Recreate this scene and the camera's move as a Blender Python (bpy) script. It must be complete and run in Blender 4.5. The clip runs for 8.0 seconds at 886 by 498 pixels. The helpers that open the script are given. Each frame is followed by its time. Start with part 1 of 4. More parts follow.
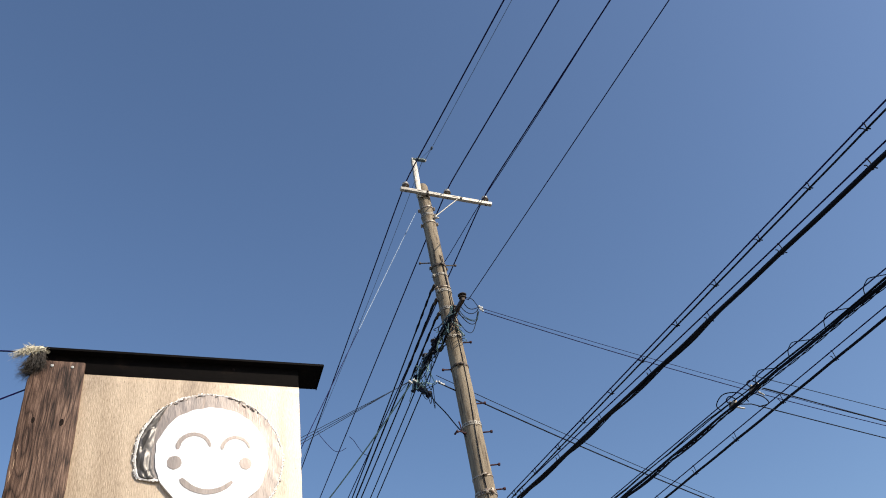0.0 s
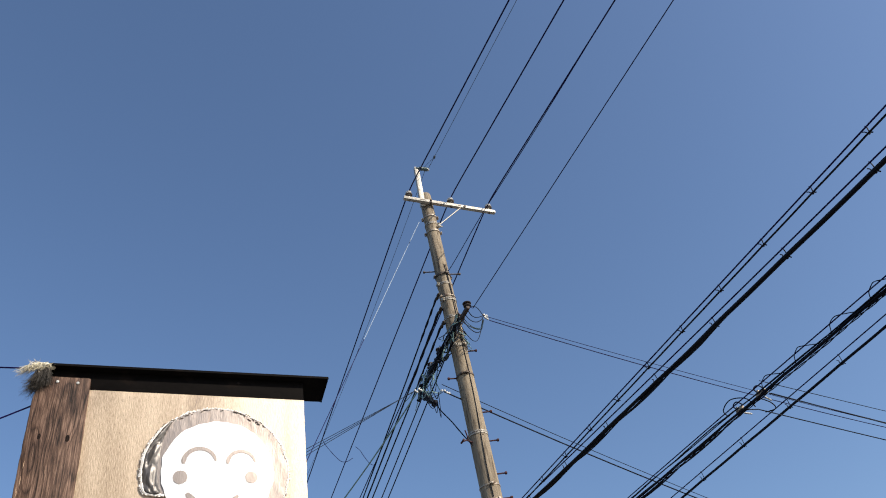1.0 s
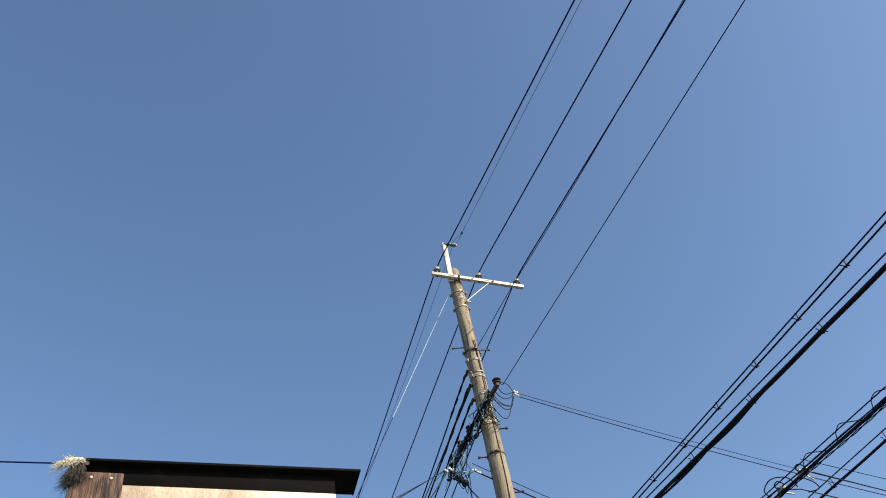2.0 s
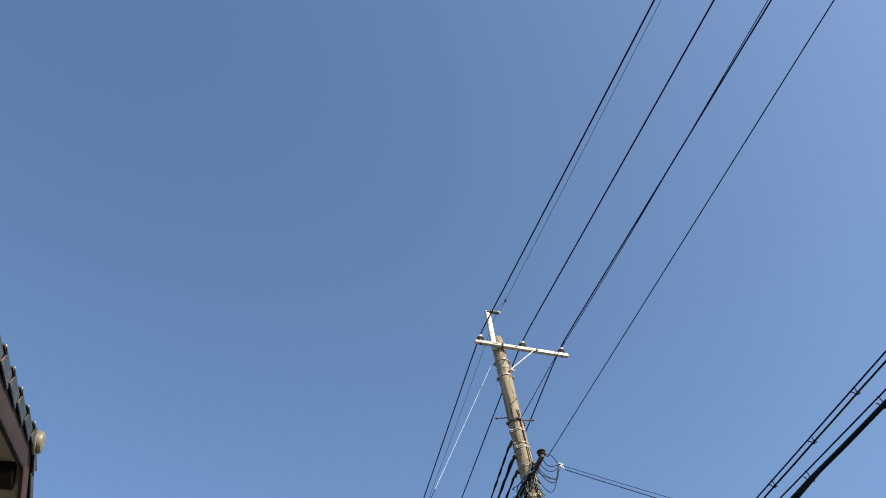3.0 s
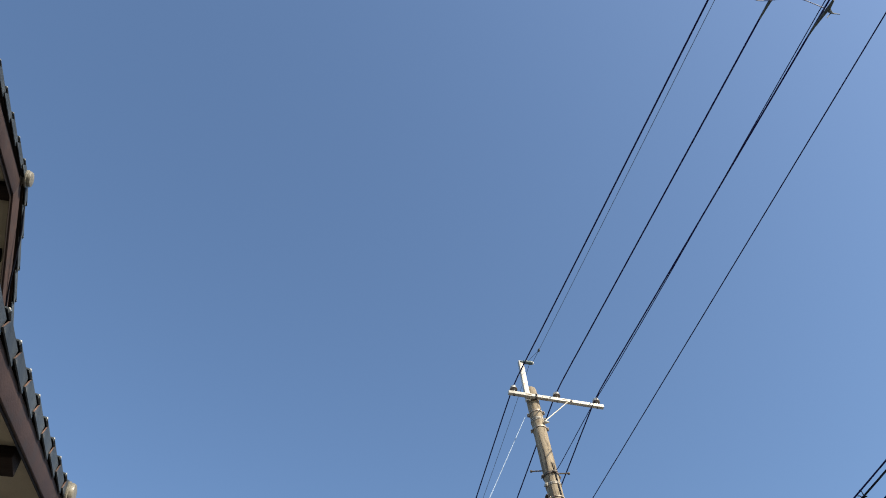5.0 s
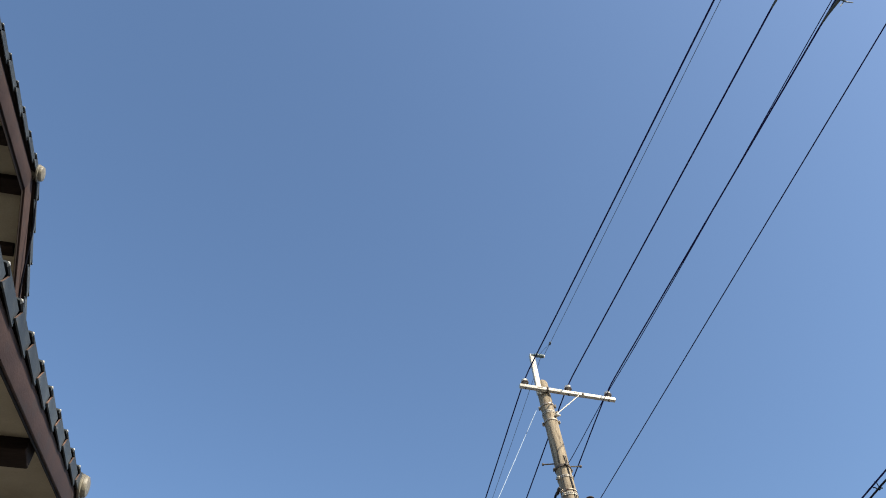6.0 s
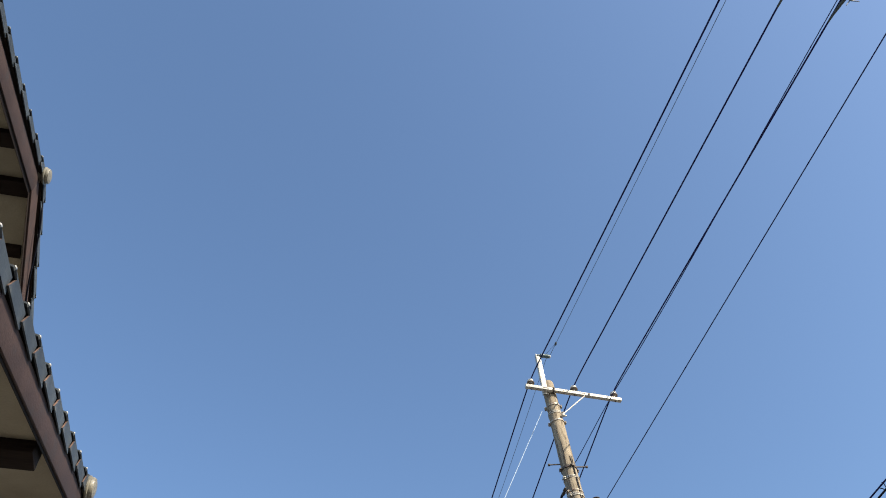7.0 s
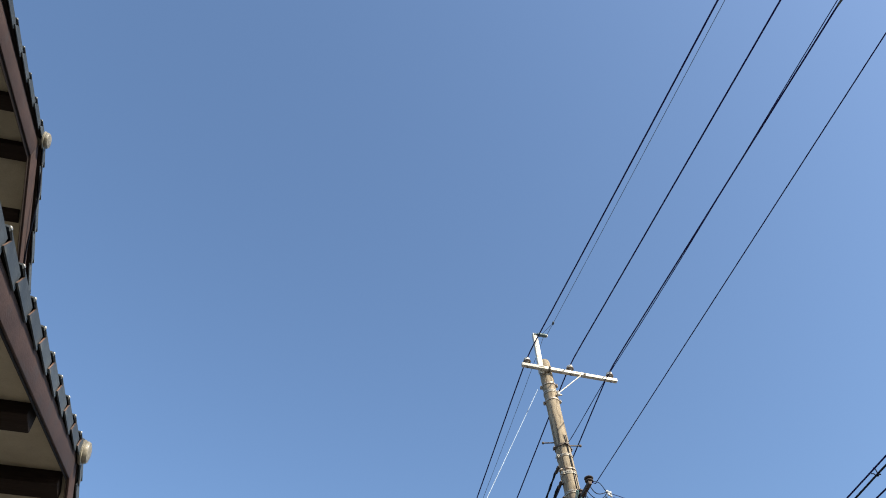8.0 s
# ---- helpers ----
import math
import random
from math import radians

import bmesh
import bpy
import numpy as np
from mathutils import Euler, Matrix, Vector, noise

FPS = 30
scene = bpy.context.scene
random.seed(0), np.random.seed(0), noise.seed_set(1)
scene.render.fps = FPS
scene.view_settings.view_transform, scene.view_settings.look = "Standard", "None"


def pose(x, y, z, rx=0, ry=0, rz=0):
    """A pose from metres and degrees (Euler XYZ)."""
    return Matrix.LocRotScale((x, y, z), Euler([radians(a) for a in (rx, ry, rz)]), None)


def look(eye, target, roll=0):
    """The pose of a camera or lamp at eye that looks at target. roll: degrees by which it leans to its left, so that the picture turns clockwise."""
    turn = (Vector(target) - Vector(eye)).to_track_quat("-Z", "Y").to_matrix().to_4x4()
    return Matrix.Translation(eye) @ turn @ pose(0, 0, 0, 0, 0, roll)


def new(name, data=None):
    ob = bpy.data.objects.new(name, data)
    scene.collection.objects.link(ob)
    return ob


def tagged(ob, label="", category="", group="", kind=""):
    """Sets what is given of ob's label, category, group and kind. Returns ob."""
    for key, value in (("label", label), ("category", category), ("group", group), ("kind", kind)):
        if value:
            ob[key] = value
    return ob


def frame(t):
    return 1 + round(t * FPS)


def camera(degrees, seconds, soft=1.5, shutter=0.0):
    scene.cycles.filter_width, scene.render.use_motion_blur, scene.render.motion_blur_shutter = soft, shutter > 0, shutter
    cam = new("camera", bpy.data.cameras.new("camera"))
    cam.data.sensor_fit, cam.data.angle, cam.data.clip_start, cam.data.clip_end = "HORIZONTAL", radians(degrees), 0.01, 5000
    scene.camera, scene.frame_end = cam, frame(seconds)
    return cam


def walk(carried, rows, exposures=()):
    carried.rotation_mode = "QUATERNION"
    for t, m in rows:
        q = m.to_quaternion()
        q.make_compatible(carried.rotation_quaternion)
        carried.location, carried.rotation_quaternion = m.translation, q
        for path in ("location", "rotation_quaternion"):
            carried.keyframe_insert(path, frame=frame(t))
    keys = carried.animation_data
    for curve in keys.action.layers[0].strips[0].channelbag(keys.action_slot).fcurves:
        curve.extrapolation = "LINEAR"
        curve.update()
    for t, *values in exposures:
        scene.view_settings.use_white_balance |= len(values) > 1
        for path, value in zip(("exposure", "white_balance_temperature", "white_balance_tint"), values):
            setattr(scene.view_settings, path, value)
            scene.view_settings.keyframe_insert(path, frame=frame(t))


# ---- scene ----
cam = camera(57.0, 8.0, soft=1.0)
walk(cam, [
    (0.0, pose(0.0000, 0.0000, 1.5000, 130.000, 8.000, -20.000)),
    (0.5, pose(0.0000, -0.0033, 1.4985, 130.013, 8.201, -19.843)),
    (1.0, pose(0.0006, -0.0060, 1.5018, 130.685, 8.388, -19.287)),
    (1.5, pose(-0.0017, -0.0188, 1.5097, 132.818, 8.317, -18.627)),
    (2.0, pose(-0.0113, -0.0287, 1.5207, 136.093, 7.515, -17.417)),
    (2.2, pose(-0.0136, -0.0241, 1.5243, 137.543, 7.112, -16.828)),
    (3.5, pose(-0.0231, -0.0171, 1.5553, 142.434, 4.228, -15.158)),
    (4.0, pose(-0.0197, -0.0096, 1.5607, 144.168, 3.914, -14.755)),
    (4.5, pose(-0.0154, -0.0026, 1.5602, 144.754, 3.845, -14.292)),
    (6.0, pose(-0.0133, 0.0369, 1.5645, 144.325, 3.225, -13.265)),
    (6.5, pose(-0.0102, 0.0318, 1.5658, 144.443, 3.269, -12.939)),
    (7.0, pose(-0.0121, 0.0281, 1.5685, 144.331, 2.984, -12.918)),
    (7.5, pose(0.0011, 0.0433, 1.5689, 143.784, 2.471, -13.472)),
    (8.0, pose(0.0005, 0.0497, 1.5678, 142.739, 2.097, -14.084)),
], exposures=[(0.0, 0.17, 6240, 10), (1.0, 0.21, 6240, 10), (1.5, 0.43, 6330, 8.5), (2.0, 0.52, 6400, 7), (3.5, 0.63, 6400, 6), (4.5, 0.61, 6400, 6), (6.0, 0.72, 6400, 6), (7.0, 0.81, 6400, 6), (8.0, 0.84, 6400, 6)])

# ---- sky and sun: afternoon sun from behind and to one side ----
SUN_ELEVATION, SUN_AZIMUTH = 35.0, 142.0 # azimuth from +y, clockwise from above
world = bpy.data.worlds.new("sky")
scene.world = world
world.use_nodes = True
wn, wl = world.node_tree.nodes, world.node_tree.links
sky = wn.new("ShaderNodeTexSky")
sky.sky_type = 'NISHITA'
sky.sun_disc = False
sky.sun_elevation = radians(SUN_ELEVATION)
sky.sun_rotation = radians(SUN_AZIMUTH)
sky.air_density, sky.dust_density, sky.ozone_density = 1.0, 1.8, 3.5
wl.new(sky.outputs[0], wn["Background"].inputs["Color"])
wn["Background"].inputs["Strength"].default_value = 0.138

sun_data = bpy.data.lights.new("sun", 'SUN')
sun_data.energy, sun_data.angle, sun_data.color = 4.5, radians(0.53), (1.0, 0.87, 0.70)
sun = new("sun", sun_data)
ea, aa = radians(SUN_ELEVATION), radians(SUN_AZIMUTH)
sun_way = Vector((math.sin(aa) * math.cos(ea), math.cos(aa) * math.cos(ea), math.sin(ea)))
sun.matrix_world = look(sun_way * 60, (0, 0, 0))


# ---- materials ----
def material(name, dark, light, rough=0.6, metal=0.0, scale=(6.0, 6.0, 6.0), fine=60.0, bump=0.2, spots=None, spot_amount=0.0, coat=0.0, per_piece=0.0, sheen=0.5):
    """A two-colour surface: a broad drift, fine grain, stains of a third colour, and relief."""
    m = bpy.data.materials.new(name)
    m.use_nodes = True
    n, l = m.node_tree.nodes, m.node_tree.links
    b = n["Principled BSDF"]
    co = n.new("ShaderNodeTexCoord")
    mp = n.new("ShaderNodeMapping")
    mp.inputs["Scale"].default_value = scale
    l.new(co.outputs["Object"], mp.inputs["Vector"])
    broad = n.new("ShaderNodeTexNoise")
    broad.inputs["Scale"].default_value, broad.inputs["Detail"].default_value = 1.0, 6.0
    broad.inputs["Roughness"].default_value = 0.65
    l.new(mp.outputs[0], broad.inputs["Vector"])
    grain = n.new("ShaderNodeTexNoise")
    grain.inputs["Scale"].default_value, grain.inputs["Detail"].default_value = fine / max(scale), 4.0
    l.new(mp.outputs[0], grain.inputs["Vector"])
    add = n.new("ShaderNodeMath")
    add.operation = 'MULTIPLY_ADD'
    add.inputs[1].default_value = 0.45
    l.new(grain.outputs["Fac"], add.inputs[0])
    l.new(broad.outputs["Fac"], add.inputs[2])
    ramp = n.new("ShaderNodeValToRGB")
    ramp.color_ramp.elements[0].position, ramp.color_ramp.elements[1].position = 0.48, 0.98
    ramp.color_ramp.elements[0].color, ramp.color_ramp.elements[1].color = (*dark, 1), (*light, 1)
    l.new(add.outputs[0], ramp.inputs["Fac"])
    colour = ramp.outputs["Color"]
    if spots:
        stain = n.new("ShaderNodeTexNoise")
        stain.inputs["Scale"].default_value, stain.inputs["Detail"].default_value = 2.3, 8.0
        l.new(mp.outputs[0], stain.inputs["Vector"])
        cut = n.new("ShaderNodeMapRange")
        cut.inputs["From Min"].default_value, cut.inputs["From Max"].default_value = 0.66 - spot_amount * 0.3, 0.78 - spot_amount * 0.2
        l.new(stain.outputs["Fac"], cut.inputs["Value"])
        mix = n.new("ShaderNodeMix")
        mix.data_type = 'RGBA'
        mix.inputs["B"].default_value = (*spots, 1)
        l.new(cut.outputs[0], mix.inputs["Factor"])
        l.new(colour, mix.inputs["A"])
        colour = mix.outputs["Result"]
    if per_piece:
        info = n.new("ShaderNodeObjectInfo")
        rng = n.new("ShaderNodeMapRange")
        rng.inputs["To Min"].default_value, rng.inputs["To Max"].default_value = 1 - per_piece, 1 + per_piece
        l.new(info.outputs["Random"], rng.inputs["Value"])
        hsv = n.new("ShaderNodeHueSaturation")
        l.new(rng.outputs[0], hsv.inputs["Value"])
        l.new(colour, hsv.inputs["Color"])
        colour = hsv.outputs["Color"]
    l.new(colour, b.inputs["Base Color"])
    b.inputs["Metallic"].default_value = metal
    rr = n.new("ShaderNodeMapRange")
    rr.inputs["To Min"].default_value, rr.inputs["To Max"].default_value = max(rough - 0.12, 0.03), min(rough + 0.12, 1.0)
    l.new(broad.outputs["Fac"], rr.inputs["Value"])
    l.new(rr.outputs[0], b.inputs["Roughness"])
    b.inputs["Coat Weight"].default_value, b.inputs["Coat Roughness"].default_value = coat, 0.03
    b.inputs["Specular IOR Level"].default_value = sheen
    if bump:
        bp = n.new("ShaderNodeBump")
        bp.inputs["Strength"].default_value, bp.inputs["Distance"].default_value = bump, 0.01
        l.new(add.outputs[0], bp.inputs["Height"])
        l.new(bp.outputs[0], b.inputs["Normal"])
    return m


CONCRETE = material("pole concrete", (0.145, 0.112, 0.073), (0.375, 0.305, 0.210), 0.88, scale=(19, 19, 1.7), fine=170, bump=0.3, spots=(0.085, 0.060, 0.038), spot_amount=0.46)
GALVANISED = material("galvanised steel", (0.36, 0.34, 0.29), (0.62, 0.585, 0.505), 0.55, 0.2, (9, 9, 9), 120, 0.1, spots=(0.30, 0.235, 0.17), spot_amount=0.4)
BAND_STEEL = material("band steel", (0.24, 0.20, 0.15), (0.50, 0.44, 0.35), 0.55, 0.25, (14, 14, 14), 160, 0.2, spots=(0.14, 0.08, 0.05), spot_amount=0.65)
PALE_BAND = material("pale weathered band steel", (0.25, 0.23, 0.185), (0.54, 0.50, 0.42), 0.6, 0.15, (16, 16, 16), 150, 0.15, spots=(0.16, 0.115, 0.075), spot_amount=0.6)
RUST = material("rusted steel", (0.025, 0.008, 0.010), (0.078, 0.023, 0.026), 0.8, 0.1, (20, 20, 20), 150, 0.4)
IRON = material("blackened iron", (0.024, 0.018, 0.015), (0.085, 0.060, 0.045), 0.7, 0.2, (15, 15, 15), 150, 0.3, spots=(0.09, 0.048, 0.032), spot_amount=0.35)
DARK_STEEL = material("weathered dark steel", (0.045, 0.037, 0.031), (0.14, 0.115, 0.092), 0.65, 0.3, (15, 15, 15), 150, 0.3, spots=(0.13, 0.07, 0.045), spot_amount=0.35)
PORCELAIN = material("brown glazed insulator", (0.055, 0.038, 0.028), (0.14, 0.105, 0.08), 0.25, 0.0, (20, 20, 20), 100, 0.05, coat=0.4)
WHITE_PLASTIC = material("weathered white plastic", (0.40, 0.40, 0.37), (0.62, 0.62, 0.59), 0.45, 0.0, (20, 20, 20), 140, 0.1)
BLACK_SHEATH = material("black cable sheath", (0.003, 0.0038, 0.008), (0.009, 0.011, 0.020), 0.55, 0.0, (8, 8, 8), 80, 0.1, sheen=0.12)
BLUE_SHEATH = material("dark blue wire sheath", (0.004, 0.003, 0.036), (0.011, 0.009, 0.080), 0.5, 0.0, (8, 8, 8), 80, 0.1, sheen=0.12)
GREY_SHEATH = material("grey strand wire", (0.05, 0.065, 0.085), (0.12, 0.145, 0.18), 0.5, 0.3, (8, 8, 8), 80, 0.1)
PALE_SHEATH = material("pale stay strand", (0.28, 0.35, 0.43), (0.42, 0.50, 0.60), 0.85, 0.3, (8, 8, 8), 80, 0.0)
JOINT_TAPE = material("dark grey-green joint tape", (0.028, 0.034, 0.031), (0.10, 0.11, 0.095), 0.7, 0.0, (20, 20, 20), 120, 0.2)
TEAL_SHEATH = material("dark teal wire sheath", (0.012, 0.028, 0.028), (0.032, 0.062, 0.058), 0.5, 0.0, (8, 8, 8), 80, 0.1, sheen=0.2)
GREEN_SHEATH = material("faded green wire sheath", (0.15, 0.26, 0.235), (0.31, 0.455, 0.415), 0.5, 0.0, (8, 8, 8), 80, 0.1)


def timber(name, dark, mid, light, rings, stretch, rough, sheen, flecks, banding=0.30, coat=0.0, pore=(420.0, 0.07), sweep=0.5, fleck=(110.0, 0.45, 0.66), broad=14.0, contours=7.0, crisp=1.0, pore_mix=0.55, drift_mix=0.45):
    """Sawn wood along z: wandering growth rings, fine pores, dark flecks and a weathered drift."""
    m = bpy.data.materials.new(name)
    m.use_nodes = True
    n, l = m.node_tree.nodes, m.node_tree.links
    b = n["Principled BSDF"]
    co = n.new("ShaderNodeTexCoord")
    def mapped(scale):
        mp = n.new("ShaderNodeMapping")
        mp.inputs["Scale"].default_value = scale
        l.new(co.outputs["Object"], mp.inputs["Vector"])
        return mp.outputs[0]
    def noise_at(vec, scale, detail, rough_=0.6, dist=0.0):
        t = n.new("ShaderNodeTexNoise")
        t.inputs["Scale"].default_value, t.inputs["Detail"].default_value = scale, detail
        t.inputs["Roughness"].default_value, t.inputs["Distortion"].default_value = rough_, dist
        l.new(vec, t.inputs["Vector"])
        return t.outputs["Fac"]
    def math_op(op, a, b_, c=None):
        t = n.new("ShaderNodeMath")
        t.operation = op
        for i, v in enumerate((a, b_, c)):
            if v is None:
                continue
            if isinstance(v, float):
                t.inputs[i].default_value = v
            else:
                l.new(v, t.inputs[i])
        return t.outputs[0]
    figure = noise_at(mapped((1, 1, stretch)), rings, 3.0, 0.45, 0.25)
    bands = math_op('FRACT', math_op('MULTIPLY', figure, contours), 0.0)
    bands = math_op('MULTIPLY', math_op('ABSOLUTE', math_op('SUBTRACT', bands, 0.5), 0.0), 2.0)
    bands = math_op('POWER', bands, crisp)
    pores = noise_at(mapped((1, 1, pore[1])), pore[0], 3.0)
    drift = noise_at(mapped((1, 1, sweep)), broad, 5.0, 0.65)
    mix = math_op('MULTIPLY_ADD', bands, banding, math_op('MULTIPLY_ADD', pores, pore_mix, math_op('MULTIPLY', drift, drift_mix)))
    ramp = n.new("ShaderNodeValToRGB")
    ramp.color_ramp.elements[0].position, ramp.color_ramp.elements[1].position = 0.40, 0.86
    ramp.color_ramp.elements[0].color, ramp.color_ramp.elements[1].color = (*dark, 1), (*light, 1)
    e = ramp.color_ramp.elements.new(0.62)
    e.color = (*mid, 1)
    l.new(mix, ramp.inputs["Fac"])
    spot = n.new("ShaderNodeMapRange")
    spot.inputs["From Min"].default_value, spot.inputs["From Max"].default_value = fleck[2], fleck[2] + 0.08
    spot.inputs["To Max"].default_value = flecks
    l.new(noise_at(mapped((1, 1, fleck[1])), fleck[0], 3.0), spot.inputs["Value"])
    mx = n.new("ShaderNodeMix")
    mx.data_type = 'RGBA'
    mx.inputs["B"].default_value = (*[c * 0.55 for c in dark], 1)
    l.new(spot.outputs[0], mx.inputs["Factor"])
    l.new(ramp.outputs["Color"], mx.inputs["A"])
    l.new(mx.outputs["Result"], b.inputs["Base Color"])
    b.inputs["Roughness"].default_value = rough
    b.inputs["Specular IOR Level"].default_value = sheen
    b.inputs["Coat Weight"].default_value, b.inputs["Coat Roughness"].default_value = coat, 0.46
    b.inputs["Coat IOR"].default_value = 1.7
    bp = n.new("ShaderNodeBump")
    bp.inputs["Strength"].default_value, bp.inputs["Distance"].default_value = 0.5, 0.0015
    l.new(mix, bp.inputs["Height"])
    l.new(bp.outputs[0], b.inputs["Normal"])
    return m


POST_WOOD = timber("weathered brown timber", (0.013, 0.0068, 0.0042), (0.098, 0.056, 0.038), (0.290, 0.186, 0.131), 11.0, 0.16, 0.7, 0.3, 0.5, -0.19, 0.0, (640.0, 0.04), 0.30, (420.0, 0.14, 0.63), 60.0, 30.0, 3.6, 0.78, 0.52)
PLYWOOD = timber("bleached plywood", (0.15, 0.097, 0.058), (0.41, 0.304, 0.196), (0.67, 0.535, 0.38), 6.0, 0.06, 0.5, 0.5, 0.5, 0.12, 0.42, (620.0, 0.16), 0.18, (430.0, 0.5, 0.62), 12.0, 7.0, 1.0, 0.60, 0.72)
BLACK_TIN = material("black painted sheet metal", (0.0030, 0.0027, 0.0027), (0.0075, 0.0063, 0.0058), 0.8, 0.0, (12, 12, 12), 90, 0.1, spots=(0.014, 0.010, 0.008), spot_amount=0.2, sheen=0.05)
FOIL = material("brushed silver foil", (0.26, 0.225, 0.20), (0.37, 0.325, 0.292), 0.54, 0.85, (45, 45, 9), 420, 0.10, spots=(0.26, 0.21, 0.175), spot_amount=0.2)
GLAZE = material("grey-green glazed porcelain", (0.035, 0.062, 0.062), (0.12, 0.17, 0.165), 0.3, 0.0, (20, 20, 20), 100, 0.05, coat=0.3)
WHITE_FILM = material("white reflective film", (0.88, 0.88, 0.88), (0.94, 0.94, 0.94), 0.4, 0.0, (20, 20, 20), 120, 0.1)
FOIL_BRIGHT = material("creased bright foil", (0.05, 0.046, 0.043), (0.26, 0.24, 0.22), 0.42, 0.45, (60, 60, 10), 250, 0.1)
TORN_PAPER = material("torn white backing", (0.80, 0.77, 0.71), (0.92, 0.90, 0.87), 0.8, 0.0, (40, 40, 40), 200, 0.2)
ROPE = material("frayed pale rope fibre", (0.45, 0.40, 0.28), (0.75, 0.70, 0.55), 0.9, 0.0, (40, 40, 40), 200, 0.3)
ROPE_DARK = material("dirty rope fibre", (0.022, 0.019, 0.016), (0.075, 0.064, 0.052), 0.9, 0.0, (40, 40, 40), 200, 0.3)
ROOF_TILE = material("blue-grey glazed roof tile", (0.025, 0.031, 0.036), (0.060, 0.071, 0.080), 0.6, 0.0, (9, 9, 9), 110, 0.15, spots=(0.10, 0.095, 0.08), spot_amount=0.15, coat=0.0, per_piece=0.25)
TILE_EDGE = material("bare clay tile edge", (0.05, 0.027, 0.02), (0.13, 0.073, 0.052), 0.8, 0.0, (20, 20, 20), 150, 0.3, per_piece=0.35)
# the caps' own white; on the roof nibs it paints a sun glint
CAP_AND_GLINT = material("white glazed cap", (0.55, 0.53, 0.48), (0.72, 0.70, 0.64), 0.25, 0.0, (20, 20, 20), 100, 0.05, coat=0.4)
CHIPPED_WOOD = material("pale chipped wood", (0.34, 0.21, 0.12), (0.62, 0.47, 0.33), 0.8, 0.0, (30, 30, 8), 200, 0.4)
TILE_CAP = material("weathered round ridge tile", (0.085, 0.076, 0.055), (0.25, 0.225, 0.17), 0.5, 0.0, (15, 15, 15), 120, 0.2, spots=(0.12, 0.1, 0.07), spot_amount=0.2, coat=0.2)
BARGE_PAINT = material("faded brown paint", (0.028, 0.0165, 0.0145), (0.062, 0.038, 0.033), 0.8, 0.0, (5, 5, 5), 90, 0.3, spots=(0.038, 0.028, 0.027), spot_amount=0.45, sheen=0.25)
DARK_TIMBER = material("dark stained timber", (0.009, 0.006, 0.005), (0.022, 0.015, 0.012), 0.85, 0.0, (2, 20, 20), 160, 0.3, sheen=0.12)
SOFFIT = material("cream soffit board", (0.215, 0.185, 0.135), (0.305, 0.268, 0.20), 0.8, 0.0, (4, 4, 4), 120, 0.15, spots=(0.25, 0.215, 0.16), spot_amount=0.15)
PLASTER = material("tan plaster wall", (0.24, 0.20, 0.15), (0.34, 0.29, 0.22), 0.9, 0.0, (2, 2, 2), 90, 0.3, spots=(0.2, 0.17, 0.13), spot_amount=0.2)
ASPHALT = material("worn asphalt", (0.075, 0.075, 0.074), (0.15, 0.147, 0.14), 0.9, 0.0, (3, 3, 3), 150, 0.6, spots=(0.1, 0.1, 0.095), spot_amount=0.1)


# ---- building helpers ----
def bm_mesh(name, bm, mats, smooth=True):
    me = bpy.data.meshes.new(name)
    bmesh.ops.recalc_face_normals(bm, faces=bm.faces)
    bm.to_mesh(me)
    bm.free()
    for m in (mats if isinstance(mats, (list, tuple)) else [mats]):
        me.materials.append(m)
    if smooth:
        me.shade_smooth()
        me.set_sharp_from_angle(angle=radians(38))
    return me


def part(name, bm, mats, parent=None, label="", m=None):
    """One mesh object, under a thing or a part; bm may also be a finished mesh."""
    me = bm if isinstance(bm, bpy.types.Mesh) else bm_mesh(name, bm, mats)
    ob = new(name, me)
    if m is not None:
        ob.matrix_basis = m
    ob.parent = parent
    return tagged(ob, label)


def thing(name, label, category, at=(0, 0, 0), group="", kind=""):
    ob = new(name)
    ob.empty_display_size = 0.1
    ob.location = at
    return tagged(ob, label, category, group, kind)


def add_box(bm, x0, x1, y0, y1, z0, z1, bevel=0.0, m=None):
    vs = bmesh.ops.create_cube(bm, size=1.0)["verts"]
    bmesh.ops.transform(bm, matrix=Matrix.Translation(((x0 + x1) / 2, (y0 + y1) / 2, (z0 + z1) / 2)) @ Matrix.Diagonal((abs(x1 - x0), abs(y1 - y0), abs(z1 - z0), 1)), verts=vs)
    if bevel:
        es = {e for v in vs for e in v.link_edges}
        out = bmesh.ops.bevel(bm, geom=list(es), offset=bevel, segments=2, profile=0.5, affect='EDGES')
        vs = list({v for f in out["faces"] for v in f.verts} | {v for v in vs if v.is_valid})
    if m is not None:
        bmesh.ops.transform(bm, matrix=m, verts=vs)
    return vs


def box(x0, x1, y0, y1, z0, z1, bevel=0.0, m=None):
    bm = bmesh.new()
    add_box(bm, x0, x1, y0, y1, z0, z1, bevel, m)
    return bm


def add_lathe(bm, profile, m=None, sides=16, mat=0):
    """Profile: (radius, z) pairs turned about z; m places it."""
    rings = []
    for r, z in profile:
        ring = []
        for i in range(sides):
            a = 2 * math.pi * i / sides
            p = Vector((r * math.cos(a), r * math.sin(a), z))
            ring.append(bm.verts.new(m @ p if m is not None else p))
        rings.append(ring)
    for a, b in zip(rings, rings[1:]):
        for i in range(sides):
            bm.faces.new((a[i], a[(i + 1) % sides], b[(i + 1) % sides], b[i])).material_index = mat
    bm.faces.new(rings[0][::-1]).material_index = mat
    bm.faces.new(rings[-1]).material_index = mat
    return bm


